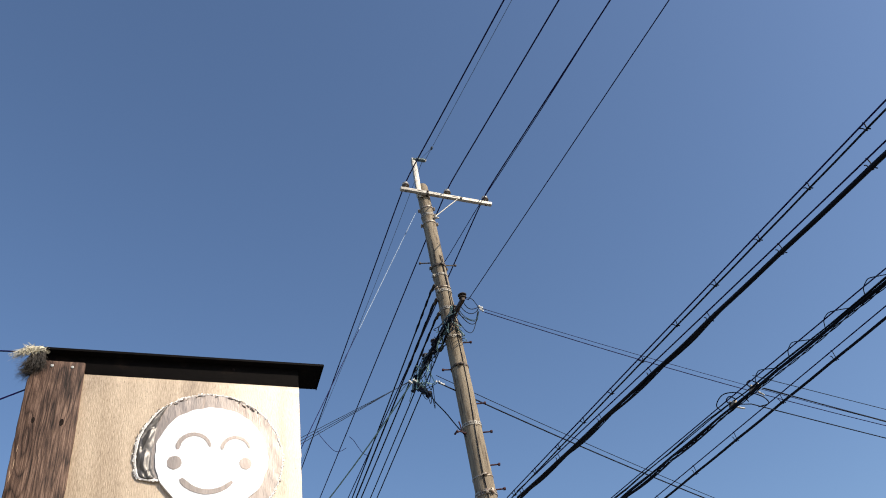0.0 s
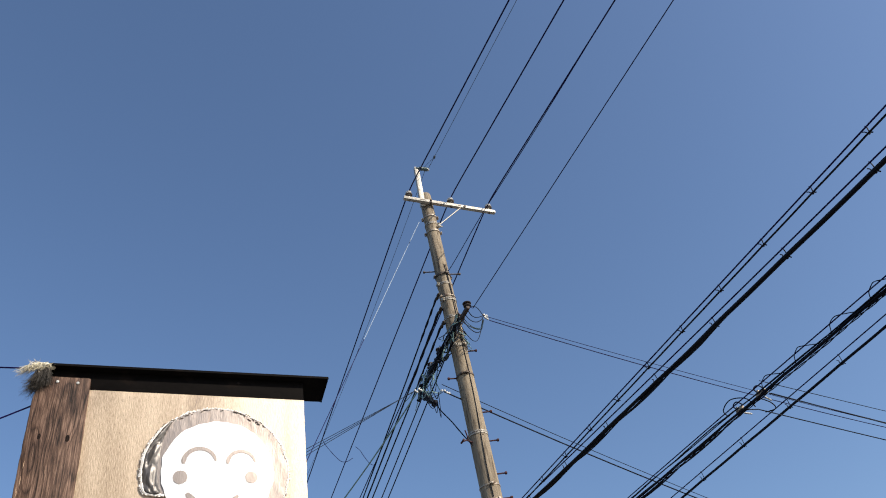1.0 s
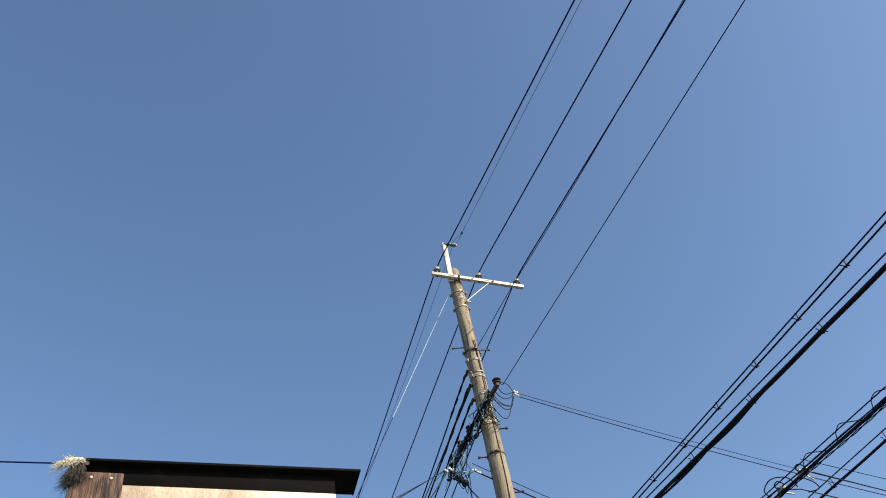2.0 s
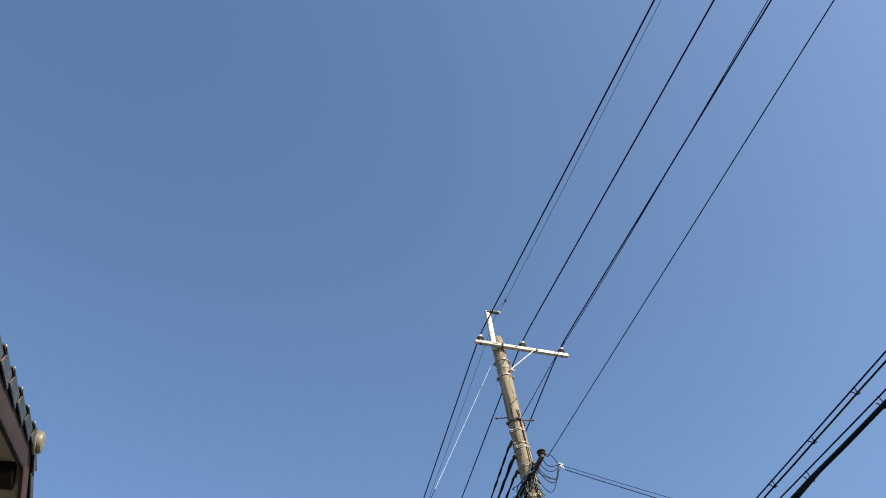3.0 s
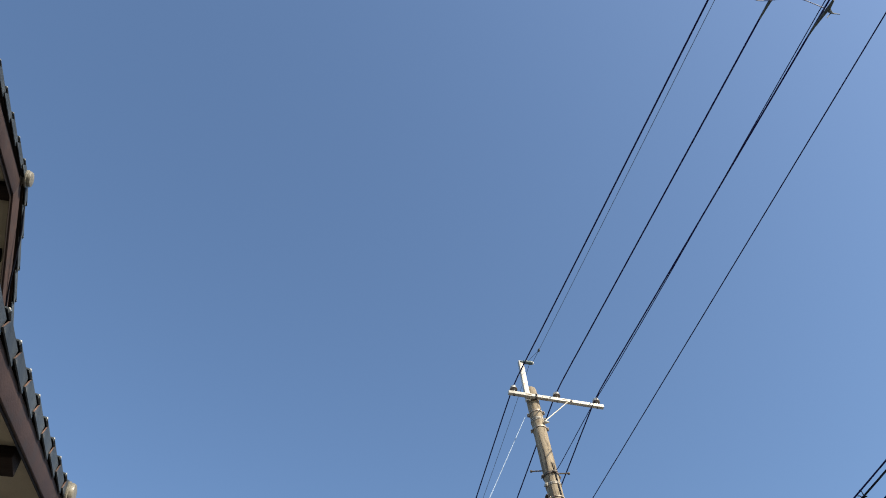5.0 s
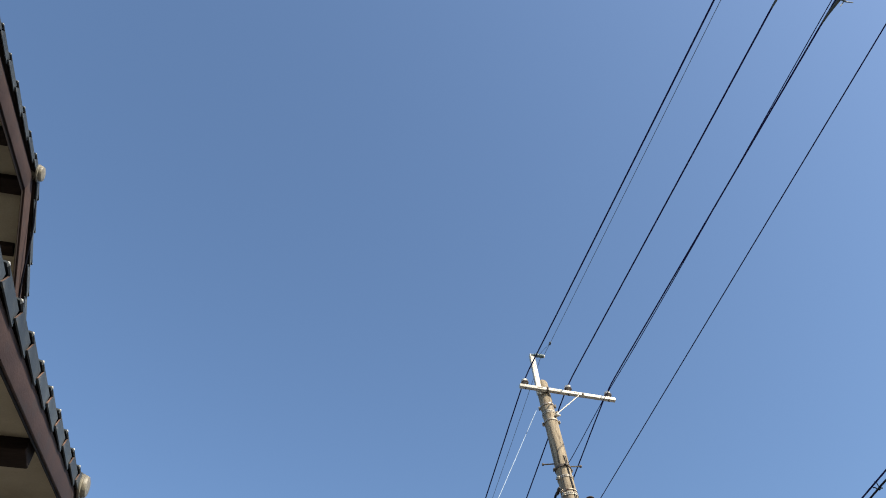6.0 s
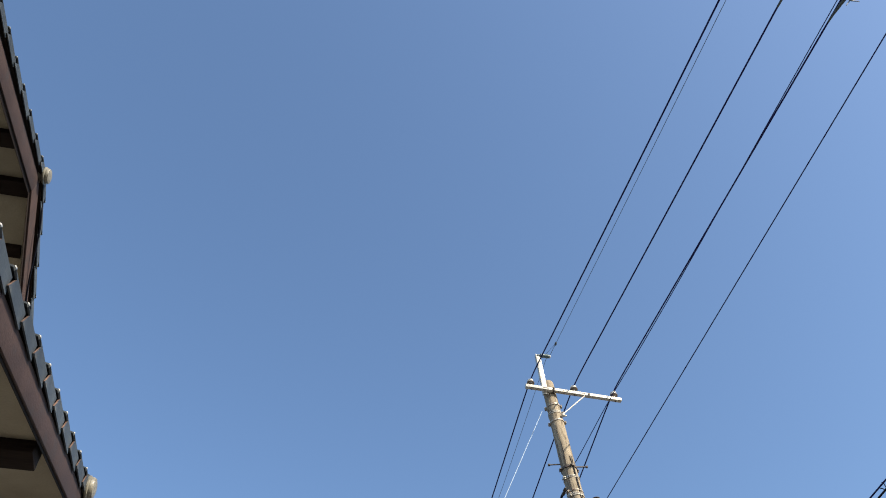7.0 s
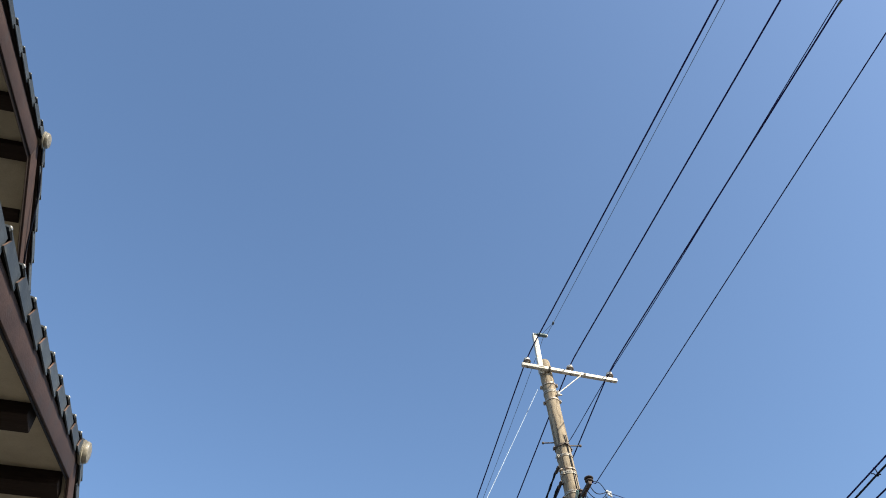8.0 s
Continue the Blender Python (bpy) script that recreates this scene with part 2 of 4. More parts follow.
def lathe(profile, m=None, sides=16):
    return add_lathe(bmesh.new(), profile, m, sides)


def curve_points(pts, steps=8):
    """A smooth line through the points."""
    pts = [Vector(p) for p in pts]
    if len(pts) < 3:
        return [pts[0].lerp(pts[1], i / steps) for i in range(steps + 1)]
    out = []
    for i in range(len(pts) - 1):
        p0, p1, p2, p3 = pts[max(i - 1, 0)], pts[i], pts[i + 1], pts[min(i + 2, len(pts) - 1)]
        for k in range(steps):
            t = k / steps
            out.append(0.5 * ((2 * p1) + (p2 - p0) * t + (2 * p0 - 5 * p1 + 4 * p2 - p3) * t * t + (3 * p1 - p0 - 3 * p2 + p3) * t ** 3))
    return out + [pts[-1]]


def add_tube(bm, pts, r, sides=7, mat=0):
    """A round tube along a line; r is one radius, or one for each point."""
    pts = [Vector(p) for p in pts]
    rs = r if isinstance(r, (list, tuple)) else [r] * len(pts)
    rings, side = [], None
    for i, p in enumerate(pts):
        t = (pts[min(i + 1, len(pts) - 1)] - pts[max(i - 1, 0)]).normalized()
        if side is None:
            side = t.cross(Vector((0.13, 0.21, 0.97)))
        side = (side - t * side.dot(t)).normalized()
        up = t.cross(side)
        rings.append([bm.verts.new(p + rs[i] * (math.cos(2 * math.pi * k / sides) * side + math.sin(2 * math.pi * k / sides) * up)) for k in range(sides)])
    for a, b in zip(rings, rings[1:]):
        for k in range(sides):
            bm.faces.new((a[k], a[(k + 1) % sides], b[(k + 1) % sides], b[k])).material_index = mat
    bm.faces.new(rings[0][::-1]).material_index = mat
    bm.faces.new(rings[-1]).material_index = mat
    return bm


def tube(pts, r, sides=7):
    return add_tube(bmesh.new(), pts, r, sides)


def sagging(a, b, sag, steps=24):
    a, b = Vector(a), Vector(b)
    return [a.lerp(b, i / steps) - Vector((0, 0, 4 * sag * (i / steps) * (1 - i / steps))) for i in range(steps + 1)]


# ---- ground ----
bm = bmesh.new()
bmesh.ops.create_grid(bm, x_segments=24, y_segments=24, size=900)
ground = tagged(part("ground", bm, ASPHALT), "worn grey asphalt of a narrow street", "ground", kind="structure")

# ---- utility pole ----
POLE_TOP, POLE_LEAN = Vector((3.812, 7.92, 9.985)), Vector((-0.0235, 0.011, 1.0))


def pole_axis(down):
    return POLE_TOP - POLE_LEAN * down


def pole_radius(down):
    return 0.088 + down / 165


LEAN_TURN = Vector((0, 0, 1)).rotation_difference(POLE_LEAN.normalized()).to_matrix().to_4x4()


def on_pole(down, turn=0.0):
    """A frame on the pole's axis; turn in degrees about it, 0 facing down the street towards -y."""
    return Matrix.Translation(pole_axis(down)) @ LEAN_TURN @ pose(0, 0, 0, 0, 0, turn)


pole = thing("utility_pole", "weathered tan concrete utility pole with steel bands, white cross arm", "utility pole", pole_axis(10.0))


def pole_part(name, bm, mats, label="", parent=None):
    ob = part(name, bm, mats, parent or pole, label)
    ob.matrix_parent_inverse = Matrix.Translation(-pole_axis(10.0)) if parent is None else Matrix.Identity(4)
    return ob


bm = bmesh.new()
prof = [(pole_radius(10.1), -10.1)]
for i in range(40):
    d = 10.0 - i * 0.25
    prof.append((pole_radius(d), -d))
prof += [(0.0876, 0.0), (0.080, 0.024), (0.055, 0.040), (0.02, 0.044)]
add_lathe(bm, prof, on_pole(0), 28)
pole_part("shaft", bm, CONCRETE, "tan weathered concrete shaft")


def band(down, width, thick, mat, lugs=(), holes=False, label=""):
    r = pole_radius(down)
    bm = bmesh.new()
    add_lathe(bm, [(r + 0.0005, -width / 2), (r + thick, -width / 2 + 0.002), (r + thick, width / 2 - 0.002), (r + 0.0005, width / 2)], on_pole(down), 28)
    for a in lugs:
        m = on_pole(down, a)
        add_box(bm, -0.017, 0.017, -r - 0.034, -r + 0.004, -width / 2, width / 2, 0.003, m)
        add_lathe(bm, [(0.008, -0.036), (0.008, 0.036)], m @ Matrix.Translation((0, -r - 0.022, 0)) @ pose(0, 0, 0, 0, 90, 0), 8)
    ob = pole_part("steel_band", bm, mat, label)
    if holes:
        # raised dark tabs that paint the shade in the band's slots
        bm = bmesh.new()
        for i in range(26):
            m = on_pole(down, i * 360 / 26)
            add_box(bm, -0.008, 0.008, -r - thick - 0.0012, -r - thick + 0.001, -0.006, 0.006, 0, m)
        tagged(part("slots", bm, DARK_STEEL, ob), kind="stuff")
        ob.children[0].matrix_parent_inverse = Matrix.Identity(4)
    return ob


band(0.455, 0.035, 0.010, BAND_STEEL, (70, 250))
band(0.60, 0.045, 0.006, PALE_BAND, (60,), True, "pale perforated steel band")
band(0.75, 0.030, 0.010, BAND_STEEL, (75, 250))
band(1.56, 0.036, 0.012, DARK_STEEL, (5, 95, 265))
band(1.725, 0.040, 0.007, PALE_BAND, (285,), True, "pale perforated steel band")
band(1.94, 0.020, 0.008, BAND_STEEL, (285,))
band(2.00, 0.045, 0.008, PALE_BAND, (300,), True, "pale perforated steel band")
band(2.29, 0.045, 0.008, PALE_BAND, (40,), True, "pale perforated steel band")
band(2.75, 0.040, 0.008, PALE_BAND, (20, 320), True, "pale perforated steel band")
# no band here: a dark ring drawn for a shadowy stain on the shaft
band(3.18, 0.026, 0.008, DARK_STEEL, (320, 350), label="thin dark ring in place of a shadowy stain")
band(3.99, 0.050, 0.007, PALE_BAND, (), True, "pale perforated steel band")
band(4.65, 0.020, 0.006, BAND_STEEL, (350,))
band(4.85, 0.055, 0.009, BAND_STEEL, (10, 340), True)


def step_bolt(down, turn, length=0.17, mat=RUST):
    m = on_pole(down, turn)
    r = pole_radius(down)
    bm = bmesh.new()
    bar = [m @ Vector((0, -r + 0.02, 0)), m @ Vector((0, -r - length + 0.01, 0)), m @ Vector((0, -r - length, 0.002))]
    add_tube(bm, bar, 0.009, 8)
    add_lathe(bm, [(0.017, -0.012), (0.019, 0), (0.017, 0.012)], m @ Matrix.Translation((0, -r - length, 0)) @ pose(0, 0, 0, 90, 0, 0), 10)
    pole_part("step_bolt", bm, mat, "rusty red iron step bolt")


for d, a in ((1.455, 258), (1.505, 82), (2.80, 76), (3.19, 262), (3.69, 76), (4.075, 76), (4.495, 76), (4.79, 78)):
    step_bolt(d, a, 0.108 if d > 2 else 0.15, RUST if d > 2 else DARK_STEEL)

# flat dark discs that paint the shade inside small holes
for d, a in ((1.18, 8), (2.137, 8), (4.034, 4)):
    m = on_pole(d, a)
    bm = bmesh.new()
    add_lathe(bm, [(0.009, 0.0), (0.009, 0.002), (0.004, 0.003)], m @ Matrix.Translation((0, -pole_radius(d) + 0.0005, 0)) @ pose(0, 0, 0, 90, 0, 0), 10)
    pole_part("plug", bm, IRON, "dark disc painting the shade in a bolt hole")

# rusty forked hook on the left
m = on_pole(4.10, 285)
bm = bmesh.new()
r = pole_radius(4.05)
add_tube(bm, [m @ Vector(p) for p in ((0, -r + 0.02, 0.0), (0, -r - 0.08, 0.02), (0.0, -r - 0.15, -0.01))], 0.010, 8)
add_tube(bm, [m @ Vector(p) for p in ((0, -r - 0.05, 0.01), (0.02, -r - 0.08, 0.09), (0.03, -r - 0.1, 0.13))], 0.008, 8)
add_tube(bm, [m @ Vector(p) for p in ((-0.035, -r - 0.14, -0.01), (0.04, -r - 0.15, 0.0))], 0.012, 8)
pole_part("hook_bracket", bm, RUST, "rusty forked iron hook")

# cross arm with its insulators, brace and top bracket
ARM_Y, ARM_Z0, ARM_Z1 = 7.80, 9.765, 9.725
arm_turn = Matrix.Translation((3.408, ARM_Y, ARM_Z0)) @ Matrix.Rotation(math.atan2(0.04, 1.44), 4, 'Y')
bm = bmesh.new()
add_box(bm, 0, 1.44, -0.038, 0.016, -0.026, 0.026, 0.004, arm_turn)
arm = pole_part("cross_arm", bm, GALVANISED, "white galvanised square steel cross arm")
# slots of the arm: dark tabs on its face, their shade put into the colour
bm = bmesh.new()
for x0, x1 in ((0.25, 0.34), (0.80, 0.88)):
    add_box(bm, x0, x1, -0.0395, -0.036, -0.006, 0.008, 0, arm_turn)
for x0 in (0.5, 0.55, 0.6, 0.65, 0.94, 1.3):
    add_box(bm, x0, x0 + 0.012, -0.0395, -0.036, -0.006, 0.006, 0, arm_turn)
tagged(part("slots", bm, DARK_STEEL, arm), kind="stuff")
bm = bmesh.new()
add_box(bm, 0.40, 0.425, -0.046, 0.026, -0.033, 0.033, 0.002, arm_turn)
add_tube(bm, [arm_turn @ Vector((0.41, -0.07, 0)), arm_turn @ Vector((0.41, 0.25, 0))], 0.01, 8)
part("through_bolt", bm, DARK_STEEL, arm)
# dark plate over the arm's end, in place of the shade inside it
bm = bmesh.new()
add_box(bm, 1.434, 1.4415, -0.030, 0.009, -0.019, 0.019, 0, arm_turn)
part("end_hole", bm, IRON, arm, "dark plate painting the shade in the hollow arm's end")
bm = bmesh.new()
add_lathe(bm, [(0.012, -0.05), (0.018, -0.03), (0.018, 0.0)], arm_turn @ Matrix.Translation((0.94, -0.05, -0.005)) @ pose(0, 0, 0, 90, 0, 0), 8)
part("bolt", bm, DARK_STEEL, arm)
for x in (0.085, 0.735, 1.345):
    m = arm_turn @ Matrix.Translation((x, -0.01, 0.026)) @ Matrix.Diagonal((0.92, 0.92, 0.85, 1))
    bm = bmesh.new()
    add_lathe(bm, [(0.018, 0.0), (0.020, 0.030), (0.030, 0.034), (0.034, 0.046), (0.058, 0.050), (0.062, 0.058), (0.060, 0.066), (0.040, 0.069)], m, 20)
    insulator = part("insulator", bm, PORCELAIN, arm, "squat brown-grey glazed pin insulator")
    bm = bmesh.new()
    add_lathe(bm, [(0.048, 0.066), (0.050, 0.076), (0.044, 0.096), (0.050, 0.104), (0.048, 0.118), (0.034, 0.130), (0.012, 0.134)], m, 20)
    part("cap", bm, CAP_AND_GLINT, insulator, "white glazed cap")
    bm = bmesh.new()
    add_lathe(bm, [(0.010, -0.085), (0.015, -0.080), (0.015, -0.062), (0.010, -0.060), (0.010, 0.0)], m, 8)
    part("pin", bm, DARK_STEEL, arm)

bm = bmesh.new()
a, b = Vector((4.275, 7.765, 9.695)), Vector((3.885, 7.81, 9.315))
add_tube(bm, [a, b], 0.0085, 6)
pole_part("brace", bm, GALVANISED, "thin white steel arm brace")
bm = bmesh.new()
add_lathe(bm, [(0.02, -0.02), (0.026, -0.01), (0.026, 0.015), (0.012, 0.02), (0.012, 0.05)], Matrix.Translation((3.895, 7.81, 9.305)) @ pose(0, 0, 0, 0, 90, 0), 10)
pole_part("brace_clamp", bm, GALVANISED)

bm = bmesh.new()
add_box(bm, 3.682, 3.752, 7.822, 7.830, 9.70, 10.52, 0.002)
add_box(bm, 3.682, 3.690, 7.830, 7.875, 9.70, 10.52, 0.002)
bracket = pole_part("top_bracket", bm, GALVANISED, "upright white angle-steel bracket above the pole")
bm = bmesh.new()
add_lathe(bm, [(0.010, -0.10), (0.013, -0.095), (0.013, -0.05), (0.03, -0.045), (0.034, -0.01), (0.028, 0.02), (0.034, 0.05), (0.03, 0.085), (0.012, 0.09), (0.012, 0.11)], Matrix.Translation((3.80, 7.82, 10.495)) @ pose(0, 0, 0, 0, 90, 0), 14)
part("insulator", bm, GLAZE, bracket, "small grey-green glazed spool insulator")
bm = bmesh.new()
add_lathe(bm, [(0.012, 0.088), (0.026, 0.092), (0.026, 0.106), (0.014, 0.114)], Matrix.Translation((3.80, 7.82, 10.495)) @ pose(0, 0, 0, 0, 90, 0), 14)
part("cap", bm, CAP_AND_GLINT, bracket, "pale end cap")

# street-wise rack arm with spools
bm = bmesh.new()
add_box(bm, 3.768, 3.812, 7.24, 8.92, 7.385, 7.43, 0.004)
rack = pole_part("rack_arm", bm, IRON, "dark weathered steel rack arm")
bm = bmesh.new()
add_lathe(bm, [(0.022, 0), (0.046, 0.004), (0.050, 0.012), (0.048, 0.018), (0.026, 0.021), (0.024, 0.040), (0.050, 0.043), (0.056, 0.050), (0.053, 0.057), (0.030, 0.060), (0.012, 0.063), (0.010, 0.078)], Matrix.Translation((3.795, 7.27, 7.43)), 16)
part("insulator", bm, IRON, rack, "dark flanged spool insulator")
for y in (7.55, 8.3, 8.65):
    bm = bmesh.new()
    add_lathe(bm, [(0.045, 0), (0.05, 0.012), (0.03, 0.02), (0.03, 0.05), (0.048, 0.058), (0.045, 0.075), (0.015, 0.08)], Matrix.Translation((3.787, y, 7.43)), 12)
    part("insulator", bm, IRON, rack)

# thin earth wire running down the shaft, its lower curve standing in for a shadow
pts = []
for i in range(30):
    d = 1.4 + i * 0.14
    m = on_pole(d, 8 - 26 * min(max((d - 3.0) / 1.6, 0), 1) + 3 * math.sin(d * 4))
    pts.append(m @ Vector((0, -pole_radius(d) - 0.006, 0)))
pole_part("earth_wire", tube(pts, 0.0046, 6), BLACK_SHEATH, "thin dark earth wire, its lower curve in place of a shadow")
for k in range(2):
    pts = []
    for i in range(14):
        d = 0.85 + k * 0.55 + i * 0.1
        pts.append(on_pole(d, -38 + k * 60 + 5 * math.sin(d * 6 + k)) @ Vector((0, -pole_radius(d) - 0.005, 0)))
    pole_part("riser_wire", tube(pts, 0.0035, 6), BLACK_SHEATH)


# ---- overhead wires ----
def wire(name, label, pts, r, mat, group="overhead wires", category="wire", sides=7):
    return tagged(part(name, tube(pts, r, sides), mat), label, category, group)


def run(x, y, z, fall, curl, length, steps=40, drift=0.0):
    """A wire leaving (x, y, z) along the street: length < 0 towards the viewer; it falls at first, then levels out."""
    out = []
    for i in range(steps + 1):
        s = length * i / steps
        out.append(Vector((x + drift * s, y + s, z - fall * abs(s) + curl * s * s)))
    return out


def power(name, label, x, y, z, near, far, r, mat):
    tie = [Vector((x, y, z - 0.022))]
    pts = curve_points(run(x, y, z, near[0], near[1], -20)[:0:-1] + tie + run(x, y, z, far[0], far[1], 24, drift=far[2])[1:], 3)
    return wire(name, label, pts, r, mat)


LINE = "dark insulated power line tied to an insulator"
power("power_line", LINE, 3.515, 7.80, 9.955, (0.1475, 0.0006), (0.149, -0.0005, -0.0013), 0.0095, BLUE_SHEATH)
power("power_line", LINE, 4.165, 7.80, 9.93, (0.121, 0.0003), (0.133, -0.0001, -0.0003), 0.0095, BLUE_SHEATH)
power("power_line", LINE, 4.775, 7.80, 9.92, (0.110, 0.0003), (0.155, 0.002, -0.0037), 0.0095, BLUE_SHEATH)
wire("earth_line", "thin grey overhead earth line", run(3.868, 7.80, 10.44, 0.128, 0.0003, -20), 0.0035, GREY_SHEATH)
wire("earth_line", "thin grey overhead earth line", run(3.86, 7.85, 10.50, 0.130, 0.0063, 20, drift=0.0045), 0.0035, GREY_SHEATH)
bm = bmesh.new()
add_lathe(bm, [(0.006, -0.03), (0.016, -0.022), (0.018, 0.0), (0.016, 0.022), (0.006, 0.03)], Matrix.Translation((3.868, 7.470, 10.398)) @ pose(0, 0, 0, 82, 0, 0), 10)
tagged(part("line_clamp", bm, GREY_SHEATH), "small grey clamp on an overhead earth line", "clamp", "wire clamps")
wire("jumper_wire", "thin grey jumper from a bracket to an earth line", curve_points([(3.79, 7.82, 10.46), (3.83, 7.64, 10.435), (3.86, 7.480, 10.388)], 6), 0.003, GREY_SHEATH)
wire("branch_line", "thin dark branch line under a power line", curve_points([(3.915, 7.84, 8.50), (3.96, 7.72, 8.55), (4.105, 6.95, 8.74), (4.22, 6.25, 8.84), (4.353, 5.22, 8.943), (4.507, 3.84, 9.069), (4.694, 1.64, 9.183), (4.82, 0.0, 9.21), (4.98, -5.0, 9.1), (5.1, -12.0, 8.6)], 10), 0.005, BLUE_SHEATH)
wire("branch_line", "single dark branch line leaving a rack arm", [Vector((3.81, 7.275, 7.44)), Vector((3.84, 7.262, 7.42))] + run(3.853, 7.24, 7.395, 0.058, 0.0, -20), 0.005, BLUE_SHEATH)
# one straight stay wire in two lengths, pale above and dark below
wire("stay_wire", "pale upper length of a stay wire slanting down from the pole", sagging((3.656, 7.94, 9.468), (2.623, 7.878, 7.265), 0.0, 10), 0.0048, PALE_SHEATH)
wire("stay_wire", "dark lower length of a stay wire", sagging((2.623, 7.878, 7.265), (1.312, 7.80, 4.470), 0.0, 12), 0.0045, BLUE_SHEATH)

# far cables leaving the pole's left side
for y, z, fall, dr, r, sleeve in ((7.95, 8.08, 0.235, 0.0, 0.010, 0.75), (7.95, 7.85, 0.215, 0.0, 0.012, 1.3), (7.95, 7.62, 0.20, 0.0, 0.010, 1.1), (8.0, 7.35, 0.21, 0.0, 0.008, 0.0), (8.0, 7.15, 0.21, 0.0, 0.008, 0.0)):
    pts = [Vector((3.77, 7.90, z + 0.02))] + run(3.715, y, z, fall, 0.002, 22, drift=dr)
    wire("far_cable", "dark cable leading away down the street", pts, r, BLACK_SHEATH)
    bm = bmesh.new()
    add_lathe(bm, [(0.008, -0.06), (0.019, -0.045), (0.022, -0.02), (0.015, 0.0), (0.021, 0.02), (0.018, 0.05), (0.010, 0.07)], Matrix.Translation((3.722, y - 0.03, z)) @ pose(0, 0, 0, 78, 0, 0), 10)
    tagged(part("strain_clamp", bm, IRON), "dark weathered strain clamp holding a cable to the pole", "clamp", "strain clamps")
    if sleeve:
        wire("cable_sleeve", "lumpy black sleeve wrapped round a cable", [p + Vector((0, 0, 0.004 * math.sin(i * 2.1))) for i, p in enumerate(run(3.715, y, z, fall, 0.002, sleeve, 14))], [r * (1.4 + 0.32 * math.sin(i * 1.7)) for i in range(15)], BLACK_SHEATH)
wire("service_wire", "faded green service wire", sagging((3.28, 7.92, 6.64), (2.70, 9.90, 6.02), 0.03) + sagging((2.70, 9.90, 6.02), (1.4, 14.3, 4.7), 0.02)[1:], 0.009, GREEN_SHEATH)

# slack jumpers that droop between the far lines
for pts in (((3.263, 12.60, 8.465), (3.347, 12.60, 8.327), (3.536, 12.60, 8.109), (3.656, 12.60, 8.092), (3.771, 12.60, 8.161)), ((3.746, 12.30, 8.217), (3.821, 12.30, 8.146), (3.892, 12.30, 8.021), (3.973, 12.30, 7.908), (4.041, 12.30, 7.879))):
    wire("slack_jumper", "thin slack jumper drooping between two far lines", curve_points(pts, 7), 0.005, BLUE_SHEATH, "slack jumpers")

# service drops crossing the street
wire("jumper_loop", "black looped jumper wire", curve_points([(3.84, 7.262, 7.44), (4.02, 7.45, 7.58), (4.23, 7.72, 7.685)], 6), 0.005, BLACK_SHEATH, "jumper loops at the rack")
for a, b, sag, r in (((4.30, 7.73, 7.669), (22.0, 7.72, 4.934), 0.408, 0.0040), ((4.32, 7.74, 7.622), (22.0, 7.72, 5.224), 0.567, 0.0060)):
    wire("service_wire", "thin service wire strung across the street", sagging(a, b, sag, 40), r, BLUE_SHEATH, "service wires")
for a, b, sag, r in (((3.55, 7.85, 6.56), (20.0, 11.4, 4.008), 0.487, 0.0085), ((3.55, 7.87, 6.673), (20.0, 11.4, 3.847), 0.434, 0.0045)):
    wire("service_wire", "thin service wire strung across the street", sagging(a, b, sag, 40), r, BLACK_SHEATH, "service wires")
for k in range(3):
    wire("service_wire", "thin grey service wire leading to a house", sagging((3.19 - 0.02 * k, 7.86, 6.551 - 0.008 * k), (-3.0, 12.6, 4.785 - 0.24 * k), 0.01, 30), 0.0038, GREY_SHEATH, "service wires")

# ends of service wires: pale clamps
def wire_clamp(at, turn, size=0.95, label="white plastic wire clamp with two rounded lobes"):
    bm = bmesh.new()
    m = Matrix.Translation(at) @ pose(0, 0, 0, 0, 12, turn) @ Matrix.Diagonal((size, size, size, 1))
    for dx in (-0.017, 0.017):
        add_lathe(bm, [(0.005, -0.014), (0.0105, -0.012), (0.0125, 0.0), (0.0105, 0.012), (0.005, 0.014)], m @ Matrix.Translation((dx, 0, 0)), 10)
    add_box(bm, -0.034, 0.034, -0.005, 0.005, -0.006, 0.006, 0.002, m)
    return tagged(part("wire_clamp", bm, WHITE_PLASTIC), label, "clamp", "wire clamps")


wire_clamp((4.270, 7.73, 7.690), 10, 1.15)
wire_clamp((4.283, 7.74, 7.655), 20, 1.15)
wire_clamp((3.20, 7.86, 6.55), 30)
wire_clamp((3.27, 7.90, 6.60), 20)
wire_clamp((3.55, 7.86, 6.58), -20)
wire_clamp((3.60, 7.84, 6.54), 10)

# loose loops of cable at the rack
rng = random.Random(4)


def loop_points(a, b, drop, out):
    a, b = Vector(a), Vector(b)
    mid = (a + b) / 2 + Vector(out) - Vector((0, 0, drop))
    q = (a * 0.7 + b * 0.3) + Vector(out) * 0.7 - Vector((0, 0, drop * 0.75))
    w = (a * 0.3 + b * 0.7) + Vector(out) * 0.7 - Vector((0, 0, drop * 0.75))
    return curve_points([a, q, mid, w, b], 6)


